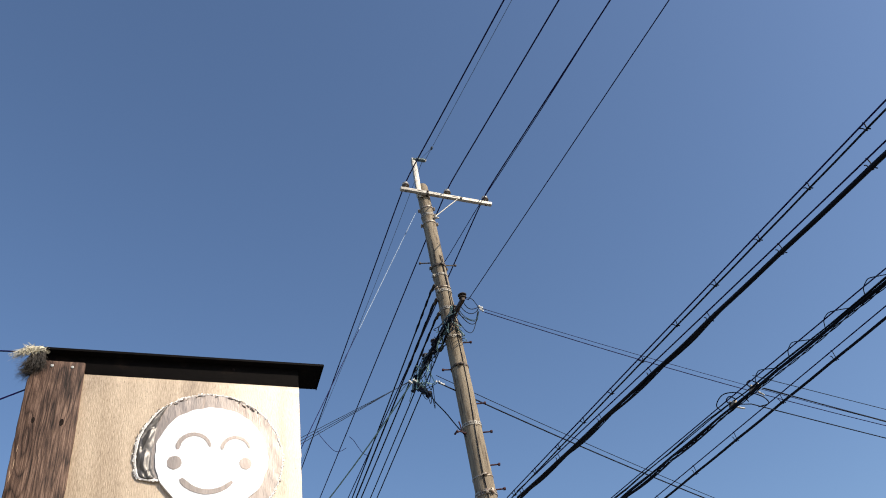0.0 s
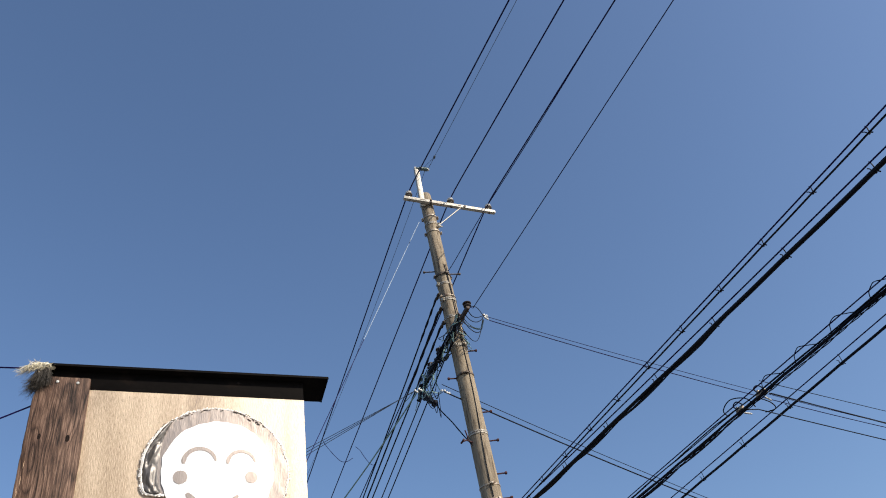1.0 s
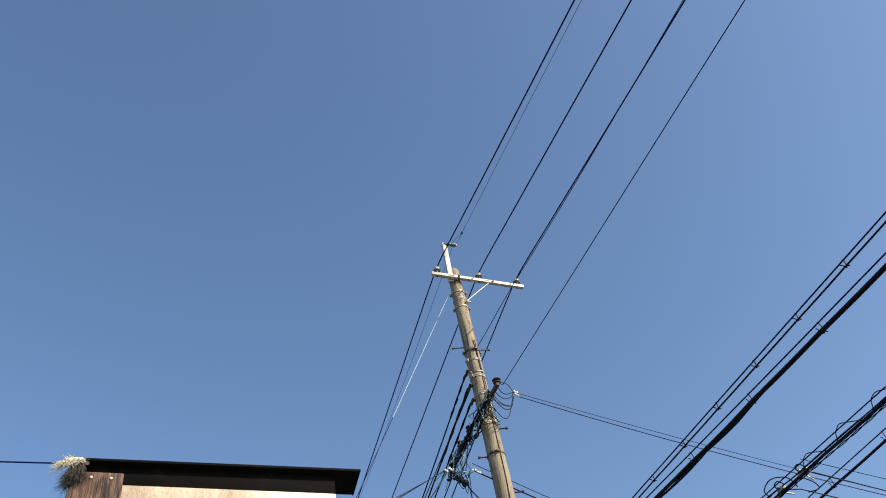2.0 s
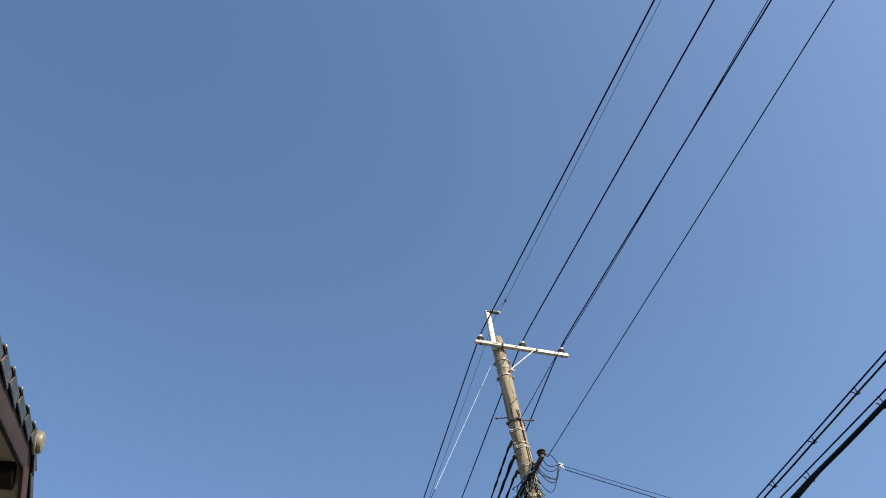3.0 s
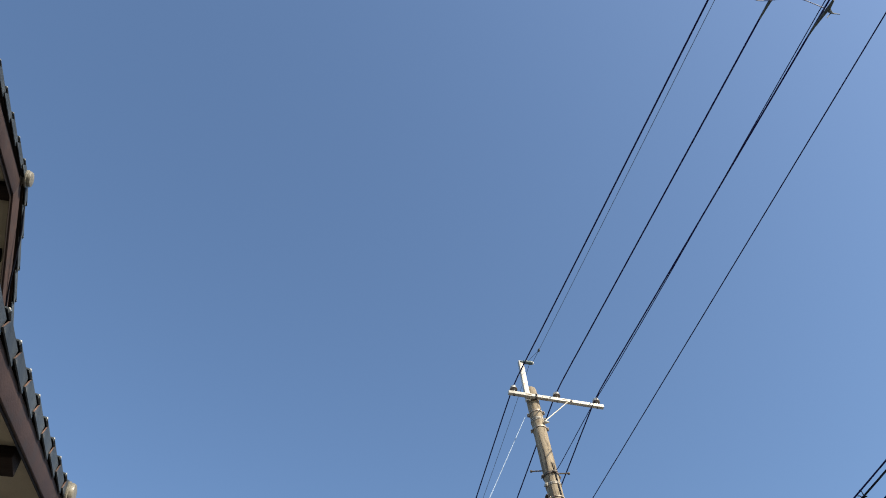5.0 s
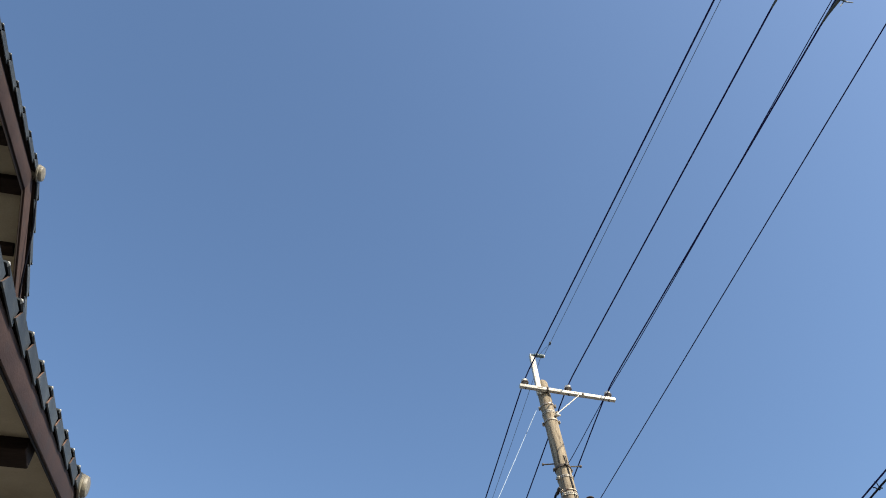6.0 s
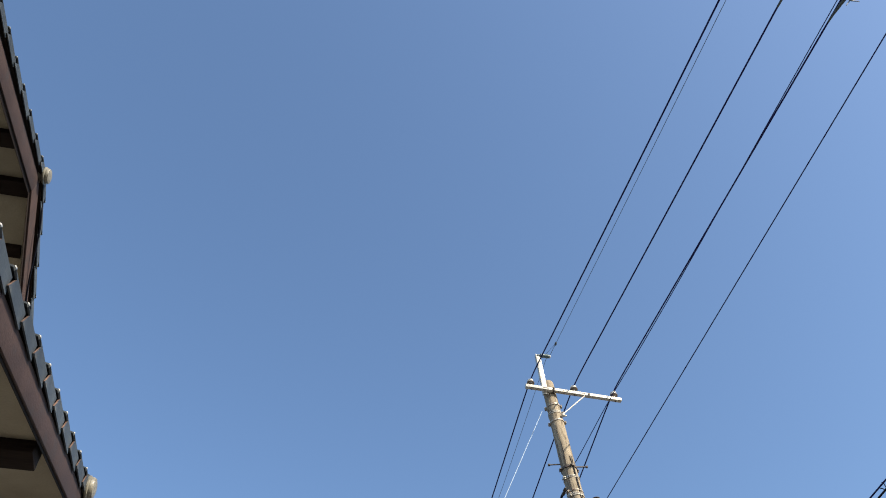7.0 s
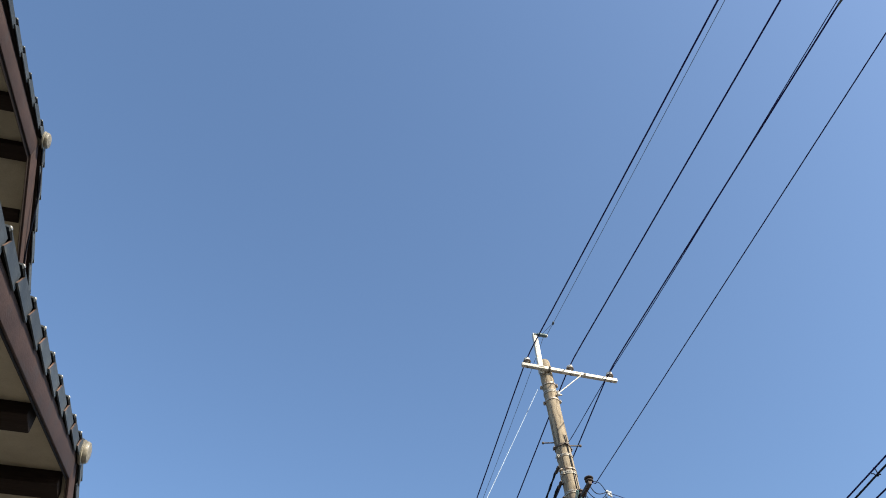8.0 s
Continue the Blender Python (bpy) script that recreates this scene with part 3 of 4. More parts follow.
for k in range(44):
    y = rng.uniform(7.35, 8.85)
    a = (3.74 + rng.uniform(-0.05, 0.06), y, 7.40 + rng.uniform(-0.05, 0.06))
    b = (3.72 + rng.uniform(-0.08, 0.04), y + rng.uniform(-0.25, 0.7), 7.36 + rng.uniform(-0.25, 0.02))
    mat, tint = ((GREEN_SHEATH, "green"), (TEAL_SHEATH, "dark teal"), (GREY_SHEATH, "grey"), (BLACK_SHEATH, "black"), (BLACK_SHEATH, "black"))[k % 5]
    wire("jumper_loop", tint + " looped jumper wire", loop_points(a, b, rng.uniform(0.03, 0.16), (rng.uniform(-0.1, 0.05), rng.uniform(-0.05, 0.05), 0)), rng.choice((0.005, 0.007, 0.010)), mat, "jumper loops at the rack")
for k in range(6):
    a = Vector((3.805, 7.30 + 0.06 * k, 7.41 - 0.012 * (k % 3)))
    b = Vector((4.235 - 0.015 * (k % 3), 7.71, 7.655 - 0.012 * k))
    droop, swing = (0.05, 0.10, 0.18, 0.24, 0.14, 0.27)[k], (0.0, 0.03, 0.06, 0.02, 0.08, 0.04)[k]
    pts = [a.lerp(b, i / 14) + Vector((swing * math.sin(math.pi * i / 14), 0.03 * math.sin(k + i * 0.3), -droop * math.sin(math.pi * min(1.0, (i / 14) ** 0.8)))) for i in range(15)]
    wire("jumper_loop", "dark teal looped jumper wire" if k in (2, 4) else "black looped jumper wire", pts, (0.0055, 0.005, 0.0045)[k % 3], TEAL_SHEATH if k in (2, 4) else BLACK_SHEATH, "jumper loops at the rack")
for k in range(9):
    a = (3.72 + rng.uniform(-0.06, 0.04), 8.55 + rng.uniform(-0.2, 0.3), 7.22)
    b = (3.24 + rng.uniform(0, 0.38), 7.9, 6.58)
    mat, tint = ((BLACK_SHEATH, "black"), (TEAL_SHEATH, "dark teal"), (GREEN_SHEATH, "green"))[k % 3]
    wire("jumper_loop", tint + " looped jumper wire", loop_points(a, b, rng.uniform(0.05, 0.24), (rng.uniform(-0.1, 0.1), 0, 0)), rng.choice((0.004, 0.006)), mat, "jumper loops at the rack")
for k in range(9):
    d, turn = 2.46 + 0.03 * k + rng.uniform(-0.03, 0.03), rng.uniform(-25, 10)
    pts = [on_pole(d + 0.07 * math.sin(math.pi * i / 10) * (0.5 + 0.5 * (k % 3)) + 0.004 * i, turn + 8 * i) @ Vector((0, -pole_radius(d) - 0.012 - 0.05 * math.sin(math.pi * i / 10) * ((k * 0.37) % 1.0), 0)) for i in range(11)]
    mat, tint = ((TEAL_SHEATH, "dark teal"), (BLACK_SHEATH, "black"), (GREEN_SHEATH, "green"))[k % 3]
    wire("jumper_loop", tint + " looped jumper wire", pts, rng.choice((0.004, 0.0055)), mat, "jumper loops at the rack")
wire("cable_bundle", "thick lumpy bundle of black cables tied along the rack arm", curve_points([(3.72, 7.5, 7.33), (3.70, 7.9, 7.30), (3.70, 8.3, 7.27), (3.69, 8.7, 7.20), (3.66, 8.95, 7.10)], 6), [0.024 + 0.010 * math.sin(i * 1.9) for i in range(25)], BLACK_SHEATH, "", "cable")
wire("cable_bundle", "short hanging tangle of black cable ends", curve_points([(3.66, 8.75, 7.22), (3.64, 8.72, 7.05), (3.62, 8.55, 6.90), (3.66, 8.4, 6.72)], 6), [0.036 + 0.018 * math.sin(i * 2.3) for i in range(19)], BLACK_SHEATH, "", "cable")
wire("drop_cable", "black cable hanging from the rack to a hook", curve_points([(3.66, 8.4, 6.75), (3.64, 8.25, 6.55), (3.70, 8.1, 6.30), (3.74, 7.95, 6.05), (3.80, 7.86, 5.86), (3.86, 7.80, 5.70)], 8), 0.0075, BLACK_SHEATH, "", "cable")
for k in range(3):
    wire("jumper_loop", "black looped jumper wire", loop_points((3.60, 8.2, 6.62), (3.30 + 0.1 * k, 7.9, 6.55), 0.14 + 0.06 * k, (0, 0, 0)), 0.0045, BLACK_SHEATH, "jumper loops at the rack")


# ---- aerial cables on messenger wires, beside the street ----
def aerial(label, x, z_of, gap, r_cable, r_wire, y0, y1, spacing, first, extra=(), slack=(), tight=1.0, strands=(), hooked=True):
    """A messenger wire with a cable slung under it on hooks; slack: strands (r, belly, sideways) that hang loose from the fourth metre on; tight: how far the extra cables splay before the fifth; strands: thin pairs that run apart from the rest."""
    ob = thing("aerial_cable", label, "aerial cable", (x, y1, z_of(y1)), "aerial cables")
    home = Matrix.Translation(-Vector((x, y1, z_of(y1))))
    ys = [y0 + (y1 - y0) * i / 60 for i in range(61)]
    p = part("messenger_wire", tube([(x, y, z_of(y)) for y in ys], r_wire, 7), BLUE_SHEATH, ob)
    p.matrix_parent_inverse = home
    def low(y):
        f = ((y - first) / spacing) % 1.0
        return gap + 0.05 * gap * 4 * f * (1 - f)
    ys = [y0 + (y1 - y0) * i / 240 for i in range(241)]
    p = part("cable", tube([(x + 0.01, y, z_of(y) - low(y)) for y in ys], [r_cable * (1 - 0.4 * min(max((y - 4.1) / 0.4, 0.0), 1.0)) if slack else r_cable for y in ys], 9), BLACK_SHEATH, ob, "thick black cable" if r_cable > 0.015 else "")
    p.matrix_parent_inverse = home
    for dx, dz, r, wave in extra:
        grip = [(tight if y < 5.3 else min(1.0, tight + (y - 5.3) * 1.2)) * (0.8 + 0.8 * (((y - first) / spacing) % 1.0) * (1 - ((y - first) / spacing) % 1.0)) for y in ys]
        p = part("cable", tube([(x + dx * k + wave * k * math.sin(y * 3.1 + dz * 40), y, z_of(y) - low(y) + dz * k + wave * k * math.cos(y * 2.3 + dx * 60)) for y, k in zip(ys, grip)], r, 6), BLACK_SHEATH, ob)
        p.matrix_parent_inverse = home
    for k, (dx, dz, r, wave) in enumerate(strands):
        pts = []
        for i in range(721):
            y = y0 + (y1 - y0) * i / 720
            a = 0.8 + 0.4 * noise.noise(Vector((0.0, y * 0.8, 2.0)))
            pts.append((x + dx * a + wave * math.sin(y * 17.0 + 3.1 * k), y, z_of(y) - low(y) + dz * a + wave * math.cos(y * 17.0 + 3.1 * k)))
        p = part("cable", tube(pts, r, 6), BLACK_SHEATH, ob, "thin strand twisted with another")
        p.matrix_parent_inverse = home
    for k, (r, belly, aside) in enumerate(slack):
        pts = []
        for y in ys:
            f = ((y - first) / spacing + 0.07 * k) % 1.0
            loose = min(max((y - 3.9) / 0.5, 0.0), 1.0) * (0.5 + 0.5 * (4 * f * (1 - f)) ** 0.8)
            pts.append((x + 0.01 + aside * (0.35 + 0.65 * loose), y, z_of(y) - low(y) - 0.006 - belly * loose + 0.003 * math.sin(y * 5.3 + k)))
        p = part("cable", tube(pts, r, 6), BLACK_SHEATH, ob, "loosely hanging strand")
        p.matrix_parent_inverse = home
    if not hooked:
        return ob
    bm = bmesh.new()
    g = gap
    add_tube(bm, curve_points([(0.0, 0.0, r_wire + 0.006), (r_wire + 0.006, 0.0, 0.0), (r_cable * 0.8 + 0.01, 0.004, -g * 0.5), (0.01 + r_cable + 0.004, 0.008, -g), (0.01, 0.01, -g - r_cable - 0.005), (0.01 - r_cable - 0.004, 0.012, -g), (-0.004, 0.02, -g * 0.6), (-0.012, 0.03, -g * 0.45)], 4), 0.004, 6)
    add_tube(bm, [(0.008 + r_cable, 0.0, -g - 0.3 * r_cable), (0.018 + r_cable, -0.01, -g - r_cable - 0.004)], 0.005, 5)
    hook = bm_mesh("hanger", bm, BLACK_SHEATH)
    n0 = math.ceil((y0 - first) / spacing)
    for i in range(n0, int((y1 - 0.1 - first) / spacing) + 1):
        y = first + i * spacing
        p = part("hanger", hook, None, ob, m=Matrix.Translation((x, y, z_of(y))) @ pose(0, 0, 0, 0, 0, 7 * math.sin(i * 3.7)))
        p.matrix_parent_inverse = home
    return ob


aerial("black aerial cable hung on hooks from a thin messenger wire", 4.17, lambda y: 5.11 - 0.012 * (7.9 - y) - 0.0006 * (7.9 - y) ** 2, 0.040, 0.007, 0.006, -12.0, 7.85, 0.552, 2.153)
aerial("thick bundle of black cables hung on hooks from a messenger wire", 4.31, lambda y: 5.19 - 0.055 * (7.9 - y) + 0.0012 * (7.9 - y) ** 2, 0.062, 0.018, 0.006, -12.0, 7.85, 0.9, 2.341, ((0.018, -0.004, 0.009, 0.002), (-0.012, -0.010, 0.008, 0.002), (0.006, -0.018, 0.007, 0.003)), ((0.0065, 0.014, 0.012), (0.006, 0.006, -0.018), (0.006, 0.021, 0.004), (0.0055, 0.030, 0.014), (0.005, 0.010, 0.028)))
aerial("messy run of several black cables lashed to a messenger wire", 5.53, lambda y: 5.124 - 0.02 * (7.9 - y) - 0.0008 * (7.9 - y) ** 2, 0.080, 0.011, 0.006, -12.0, 24.0, 0.9, 3.0, ((0.02, -0.035, 0.007, 0.008), (-0.02, -0.03, 0.006, 0.01), (0.03, 0.01, 0.006, 0.012), (0.0, -0.05, 0.006, 0.006), (-0.01, 0.05, 0.006, 0.014), (0.012, 0.062, 0.005, 0.016)), tight=0.4, strands=((0.010, -0.040, 0.0042, 0.006), (0.012, -0.038, 0.0042, 0.006)), hooked=False)
aerial("black aerial cable on hooks below a taut messenger wire", 6.25, lambda y: 5.195, 0.08, 0.013, 0.006, -12.0, 24.0, 0.8, 4.73)

# looped spare wire and splice boxes on the messy run
for i in range(12):
    y = 5.07 - i * 0.48
    z = 5.124 - 0.02 * (7.9 - y) - 0.0008 * (7.9 - y) ** 2
    k = 1.0 + 0.2 * math.sin(i * 2.4)
    wire("spare_loop", "springy loop of spare black wire standing off a cable run", curve_points([(5.54, y + 0.036, z - 0.082), (5.535, y + 0.018, z - 0.046), (5.53, y, z - 0.010), (5.525, y - 0.036 * k, z + 0.010 * k), (5.52, y - 0.093, z + 0.017 * k), (5.53, y - 0.18, z - 0.021), (5.54, y - 0.30, z - 0.084)], 6), 0.0042, BLACK_SHEATH, "spare wire loops")



def splice_box(at, turn, tilt):
    ob = thing("splice_box", "small pale splice fitting with a white tail on the cable run", "fitting", at, "splice fittings")
    ob.matrix_basis = Matrix.Translation(at) @ pose(0, 0, 0, 0, tilt, turn)
    bm = bmesh.new()
    add_box(bm, -0.02, 0.02, -0.06, 0.06, -0.016, 0.016, 0.005)
    add_lathe(bm, [(0.012, 0.0), (0.015, 0.02), (0.010, 0.036)], Matrix.Translation((-0.006, 0.03, 0.012)), 10)
    part("body", bm, BAND_STEEL, ob)
    bm = bmesh.new()
    add_lathe(bm, [(0.006, 0.0), (0.0085, 0.008), (0.0085, 0.075), (0.004, 0.082)], Matrix.Translation((0.03, 0.0, -0.03)) @ pose(0, 0, 0, 0, 100, 0), 10)
    part("tail", bm, WHITE_PLASTIC, ob, "white tubular tail")
    part("hook", tube(curve_points([(0, 0.04, 0.02), (-0.03, 0.05, 0.07), (0.0, 0.02, 0.10), (0.03, -0.02, 0.05)], 5), 0.006, 6), BLACK_SHEATH, ob)
    return ob


splice_box((5.55, 5.14, 4.99), 10, 10)
splice_box((5.55, 5.48, 5.01), -15, 5)
for a, b, sag in (((5.58, 5.13, 5.123), (22.0, 7.9, 4.839), 0.053), ((5.62, 5.12, 4.98), (22.0, 7.9, 4.345), 0.037), ((5.63, 5.11, 4.975), (22.0, 7.9, 4.31), 0.060), ((5.75, 5.45, 5.01), (22.0, 6.4, 3.161), 0.124)):
    wire("service_wire", "thin service wire strung across the street", ([(5.55, 5.47, 5.005)] if a[0] > 5.7 else []) + list(sagging(a, b, sag, 40)), 0.0036 if a[2] > 5.1 else 0.0055, BLACK_SHEATH, "service wires")
wire("spare_loop", "springy loop of spare black wire standing off a cable run", curve_points([(5.50, 5.6, 5.0), (5.48, 5.62, 5.08), (5.50, 5.5, 5.13), (5.55, 5.35, 5.06), (5.57, 5.3, 4.94)], 7), 0.0055, BLACK_SHEATH, "spare wire loops")
wire("spare_loop", "springy loop of spare black wire standing off a cable run", curve_points([(5.57, 5.2, 4.97), (5.62, 5.15, 4.90), (5.70, 5.2, 4.87), (5.72, 5.35, 4.92)], 7), 0.0055, BLACK_SHEATH, "spare wire loops")


# ---- T joints on the two power lines overhead ----
def t_joint(x, y, z, line):
    """A joint at (x, y, z); line is how far the power line runs above it there."""
    ob = thing("line_joint", "dark grey taped joint with short tails on a power line", "line joint", (x, y, z), "line joints")
    part("wrap", tube([(0.0, 0.32, 0.036 + line), (0.003, 0.20, 0.020 + line * 0.85), (0.008, 0.08, 0.002 + line * 0.5), (0.012, -0.02, -0.012), (0.012, -0.10, -0.020)], [0.0092, 0.0125, 0.017, 0.020, 0.012], 8), JOINT_TAPE, ob, "long tapering dark wrap")
    part("clamp", tube(curve_points([(0.01, 0.0, -0.01), (0.06, 0.02, 0.01), (0.12, 0.04, 0.06)], 5), [0.026, 0.026, 0.024, 0.020, 0.017, 0.015, 0.013, 0.012, 0.011, 0.010, 0.008], 8), JOINT_TAPE, ob, "dark clamp")
    part("tail", tube([(0.11, 0.04, 0.05), (0.22, 0.04, 0.09)], [0.007, 0.004], 6), JOINT_TAPE, ob)
    part("tail", tube([(0.09, 0.04, 0.04), (-0.01, 0.06, -0.10)], [0.006, 0.004], 6), JOINT_TAPE, ob)
    return ob


t_joint(4.775, 1.62, 9.216, 0.036)
t_joint(4.165, 1.54, 9.183, 0.0)
wire("jumper_wire", "thin dark jumper between two power lines", curve_points([(4.30, 1.45, 9.22), (4.432, 1.60, 9.30), (4.555, 1.60, 9.25), (4.775, 1.62, 9.201)], 8), 0.004, BLUE_SHEATH, "")
wire("jumper_wire", "thin dark jumper beside a power line", curve_points([(3.80, 1.62, 8.98), (3.95, 1.65, 9.0), (4.152, 1.61, 9.05), (4.24, 1.58, 9.13), (4.30, 1.58, 9.26)], 8), 0.004, BLUE_SHEATH, "")


# ---- wooden notice board with a black canopy ----
board = thing("notice_board", "bleached plywood notice board on brown post under black canopy", "sign", (-0.10, 1.32, 0.0))
HOME = Matrix.Translation((0.10, -1.32, 0.0))


def board_part(name, bm, mats, label="", parent=None):
    ob = part(name, bm, mats, parent or board, label)
    if parent is None:
        ob.matrix_parent_inverse = HOME
    return ob


rng = random.Random(11)
# panel, cut into strips so that its right edge runs a little uneven
bm = bmesh.new()
add_box(bm, -0.10, 0.312, 1.324, 1.336, 1.62, 2.322, 0.0008)
bmesh.ops.subdivide_edges(bm, edges=[e for e in bm.edges if abs(e.verts[0].co.z - e.verts[1].co.z) > 0.3], cuts=60)
for v in bm.verts:
    if v.co.x > 0.3:
        v.co.x += 0.0012 * noise.noise(Vector((0, 0, v.co.z * 40))) + 0.0006 * noise.noise(Vector((3, 0, v.co.z * 160)))
board_part("panel", bm, PLYWOOD, "sun-bleached plywood panel with streaky grain")

# post with a chamfered shoulder and worn edges
bm = bmesh.new()
outline = [(-0.149, 0.0), (-0.149, 2.297), (-0.136, 2.339), (-0.063, 2.339), (-0.063, 0.0)]
front = [bm.verts.new((x, 1.313, z)) for x, z in outline]
bm.faces.new(front)
ext = bmesh.ops.extrude_face_region(bm, geom=bm.faces[:])
bmesh.ops.translate(bm, vec=(0, 0.045, 0), verts=[g for g in ext["geom"] if isinstance(g, bmesh.types.BMVert)])
bmesh.ops.bevel(bm, geom=bm.edges[:], offset=0.0025, segments=2, profile=0.5, affect='EDGES')
bmesh.ops.subdivide_edges(bm, edges=[e for e in bm.edges if abs(e.verts[0].co.z - e.verts[1].co.z) > 1.0], cuts=160)
for v in bm.verts:
    if v.co.z < 2.29:
        v.co.x += 0.0016 * noise.noise(Vector((v.co.x * 8, 0, v.co.z * 22))) + (0.0014 * noise.noise(Vector((2, 0, v.co.z * 90))) if v.co.x < -0.14 else 0)
        v.co.y += 0.00012 * noise.noise(Vector((v.co.x * 30, 5, v.co.z * 30)))
post = board_part("post", bm, POST_WOOD, "rough brown weathered timber post")
for x, z in ((-0.115, 2.328), (-0.083, 2.327)):
    bm = bmesh.new()
    add_lathe(bm, [(0.0026, 0.0), (0.0026, 0.0008), (0.0018, 0.0013), (0.0008, 0.0014)], Matrix.Translation((x, 1.3125, z)) @ pose(0, 0, 0, 90, 0, 0), 10)
    part("screw", bm, WHITE_PLASTIC, post, "bright screw head").matrix_parent_inverse = Matrix.Identity(4)

for x, z, r0 in ((-0.085, 2.2215, 0.0042), (-0.1275, 2.2235, 0.0034)):
    bm = bmesh.new()
    add_lathe(bm, [(r0, 0.0), (r0 * 0.9, 0.0008), (r0 * 0.5, 0.0004), (r0 * 0.2, 0.001)], Matrix.Translation((x, 1.3132, z)) @ pose(0, 0, 0, 90, 0, 0) @ Matrix.Diagonal((0.8, 1.6, 1, 1)), 12)
    part("knot", bm, DARK_TIMBER, post, "dark wood knot").matrix_parent_inverse = Matrix.Identity(4)

for k in range(14):
    z = rng.choice((2.055, 2.075, 2.10, 2.13, 2.165)) + rng.gauss(0, 0.012)
    h = rng.uniform(0.006, 0.019)
    m = Matrix.Translation((-0.1468 + abs(rng.gauss(0, 0.003)), 1.3130, z)) @ pose(0, 0, 0, 0, rng.uniform(-7, 7), 0)
    chip = lathe([(0.0002, -h / 2), (0.0005, -h * 0.2), (0.0007, h * 0.1), (0.0002, h / 2)], m, 5)
    part("edge_chip", chip, CHIPPED_WOOD, post, "pale chipped sliver").matrix_parent_inverse = Matrix.Identity(4)

# dark header strip behind the post's head, and a canopy that slopes down to the back
bm = bmesh.new()
add_box(bm, -0.146, 0.312, 1.326, 1.337, 2.3235, 2.3615, 0.001)
board_part("header", bm, BLACK_TIN, "black painted header strip above the panel")
bm = bmesh.new()
tilt = Matrix.Translation((0.1, 1.312, 2.3645)) @ Matrix.Rotation(radians(-0.55), 4, 'Y') @ Matrix.Translation((-0.1, 0, 0)) @ Matrix.Rotation(math.atan2(-0.014, 0.063), 4, 'X')
add_box(bm, -0.152, 0.359, 0.0, 0.066, -0.001, 0.001, 0.0005, tilt)
add_box(bm, -0.152, 0.359, -0.0015, 0.0, -0.004, 0.0015, 0.0004, tilt)
add_box(bm, 0.357, 0.359, 0.0005, 0.066, -0.003, -0.0008, 0.0003, tilt)
board_part("canopy", bm, BLACK_TIN, "thin black tin canopy sheet")
bm = bmesh.new()
add_lathe(bm, [(0.003, 0.0), (0.003, 0.001), (0.0015, 0.0016)], Matrix.Translation((0.19, 1.3258, 2.352)) @ pose(0, 0, 0, 90, 0, 0), 10)
board_part("rivet", bm, DARK_TIMBER)


CX, CZ = 0.154, 2.171


def swell(x, z):
    """How far the round sign bulges off the panel at (x, z), a shape added to draw sun glare to its right side."""
    return 0.0065 * max(0.0, 1 - ((x - CX) ** 2 + (z - CZ) ** 2) / 0.128 ** 2)


def ragged(rx, rz, wob, n=96, seed=0.0, cx=CX, cz=CZ):
    return [(cx + (rx + wob * noise.noise(Vector((math.cos(a) * 6 + seed, math.sin(a) * 6, 1.7)))) * math.cos(a), cz + (rz + wob * noise.noise(Vector((math.cos(a) * 6 + seed, math.sin(a) * 6, 9.1)))) * math.sin(a)) for a in (2 * math.pi * i / n for i in range(n))]


def bulged(outline, y, thick, rings=12, back=None):
    """A thin plate from a star-shaped outline of (x, z) pairs that follows the sign's bulge, its face turned to -y."""
    bm = bmesh.new()
    cx, cz = sum(p[0] for p in outline) / len(outline), sum(p[1] for p in outline) / len(outline)
    levels = []
    for k in range(rings):
        f = (k + 1) / rings
        pts = [(cx + (x - cx) * f, cz + (z - cz) * f) for x, z in outline]
        levels.append([bm.verts.new((x, y - thick - swell(x, z), z)) for x, z in pts])
    levels.append([bm.verts.new((x, y - swell(x, z) if back is None else back, z)) for x, z in outline])
    tip = bm.verts.new((cx, y - thick - swell(cx, cz), cz))
    n = len(outline)
    for i in range(n):
        bm.faces.new((tip, levels[0][i], levels[0][(i + 1) % n]))
    for p, q in zip(levels, levels[1:]):
        for i in range(n):
            j = (i + 1) % n
            bm.faces.new((p[i], q[i], q[j], p[j]))
    return bm


def foil_edge(a):
    """The foil's outer radius at an angle: a near-circle whose lower side slips in under the disc."""
    d = math.degrees(a) % 360
    r = 0.1222 + 0.0022 * math.cos(a - 0.3) + 0.0026 * noise.noise(Vector((math.cos(a) * 5, math.sin(a) * 5, 2))) + 0.0012 * noise.noise(Vector((math.cos(a) * 22, math.sin(a) * 22, 5)))
    if 198 < d < 296:
        r -= 0.036 * min(1.0, (d - 198) / 12, (296 - d) / 12) ** 1.6
    return r


# foil patch with a crumpled surface
bm = bmesh.new()
rings, sectors = 26, 180
grid = []
for k in range(1, rings + 1):
    f = k / rings
    row = []
    for i in range(sectors):
        a = 2 * math.pi * i / sectors
        d = foil_edge(a) * f
        px, pz = CX + d * math.cos(a), CZ + d * math.sin(a)
        w = abs(noise.noise(Vector((px * 70 + pz * 30, pz * 22, 0.3)))) + 0.4 * abs(noise.noise(Vector((px * 130, pz * 50, 4.3))))
        rim = max(0.0, (d - 0.106) / 0.016) * (0.5 + 0.5 * math.sin(a))
        crumple = 0.0032 * rim * abs(noise.noise(Vector((math.cos(a) * 26, math.sin(a) * 26, d * 160))))
        row.append(bm.verts.new((px, 1.3228 - swell(px, pz) - 0.0009 * w * f - crumple, pz)))
    grid.append(row)
bm.faces.new(grid[0])
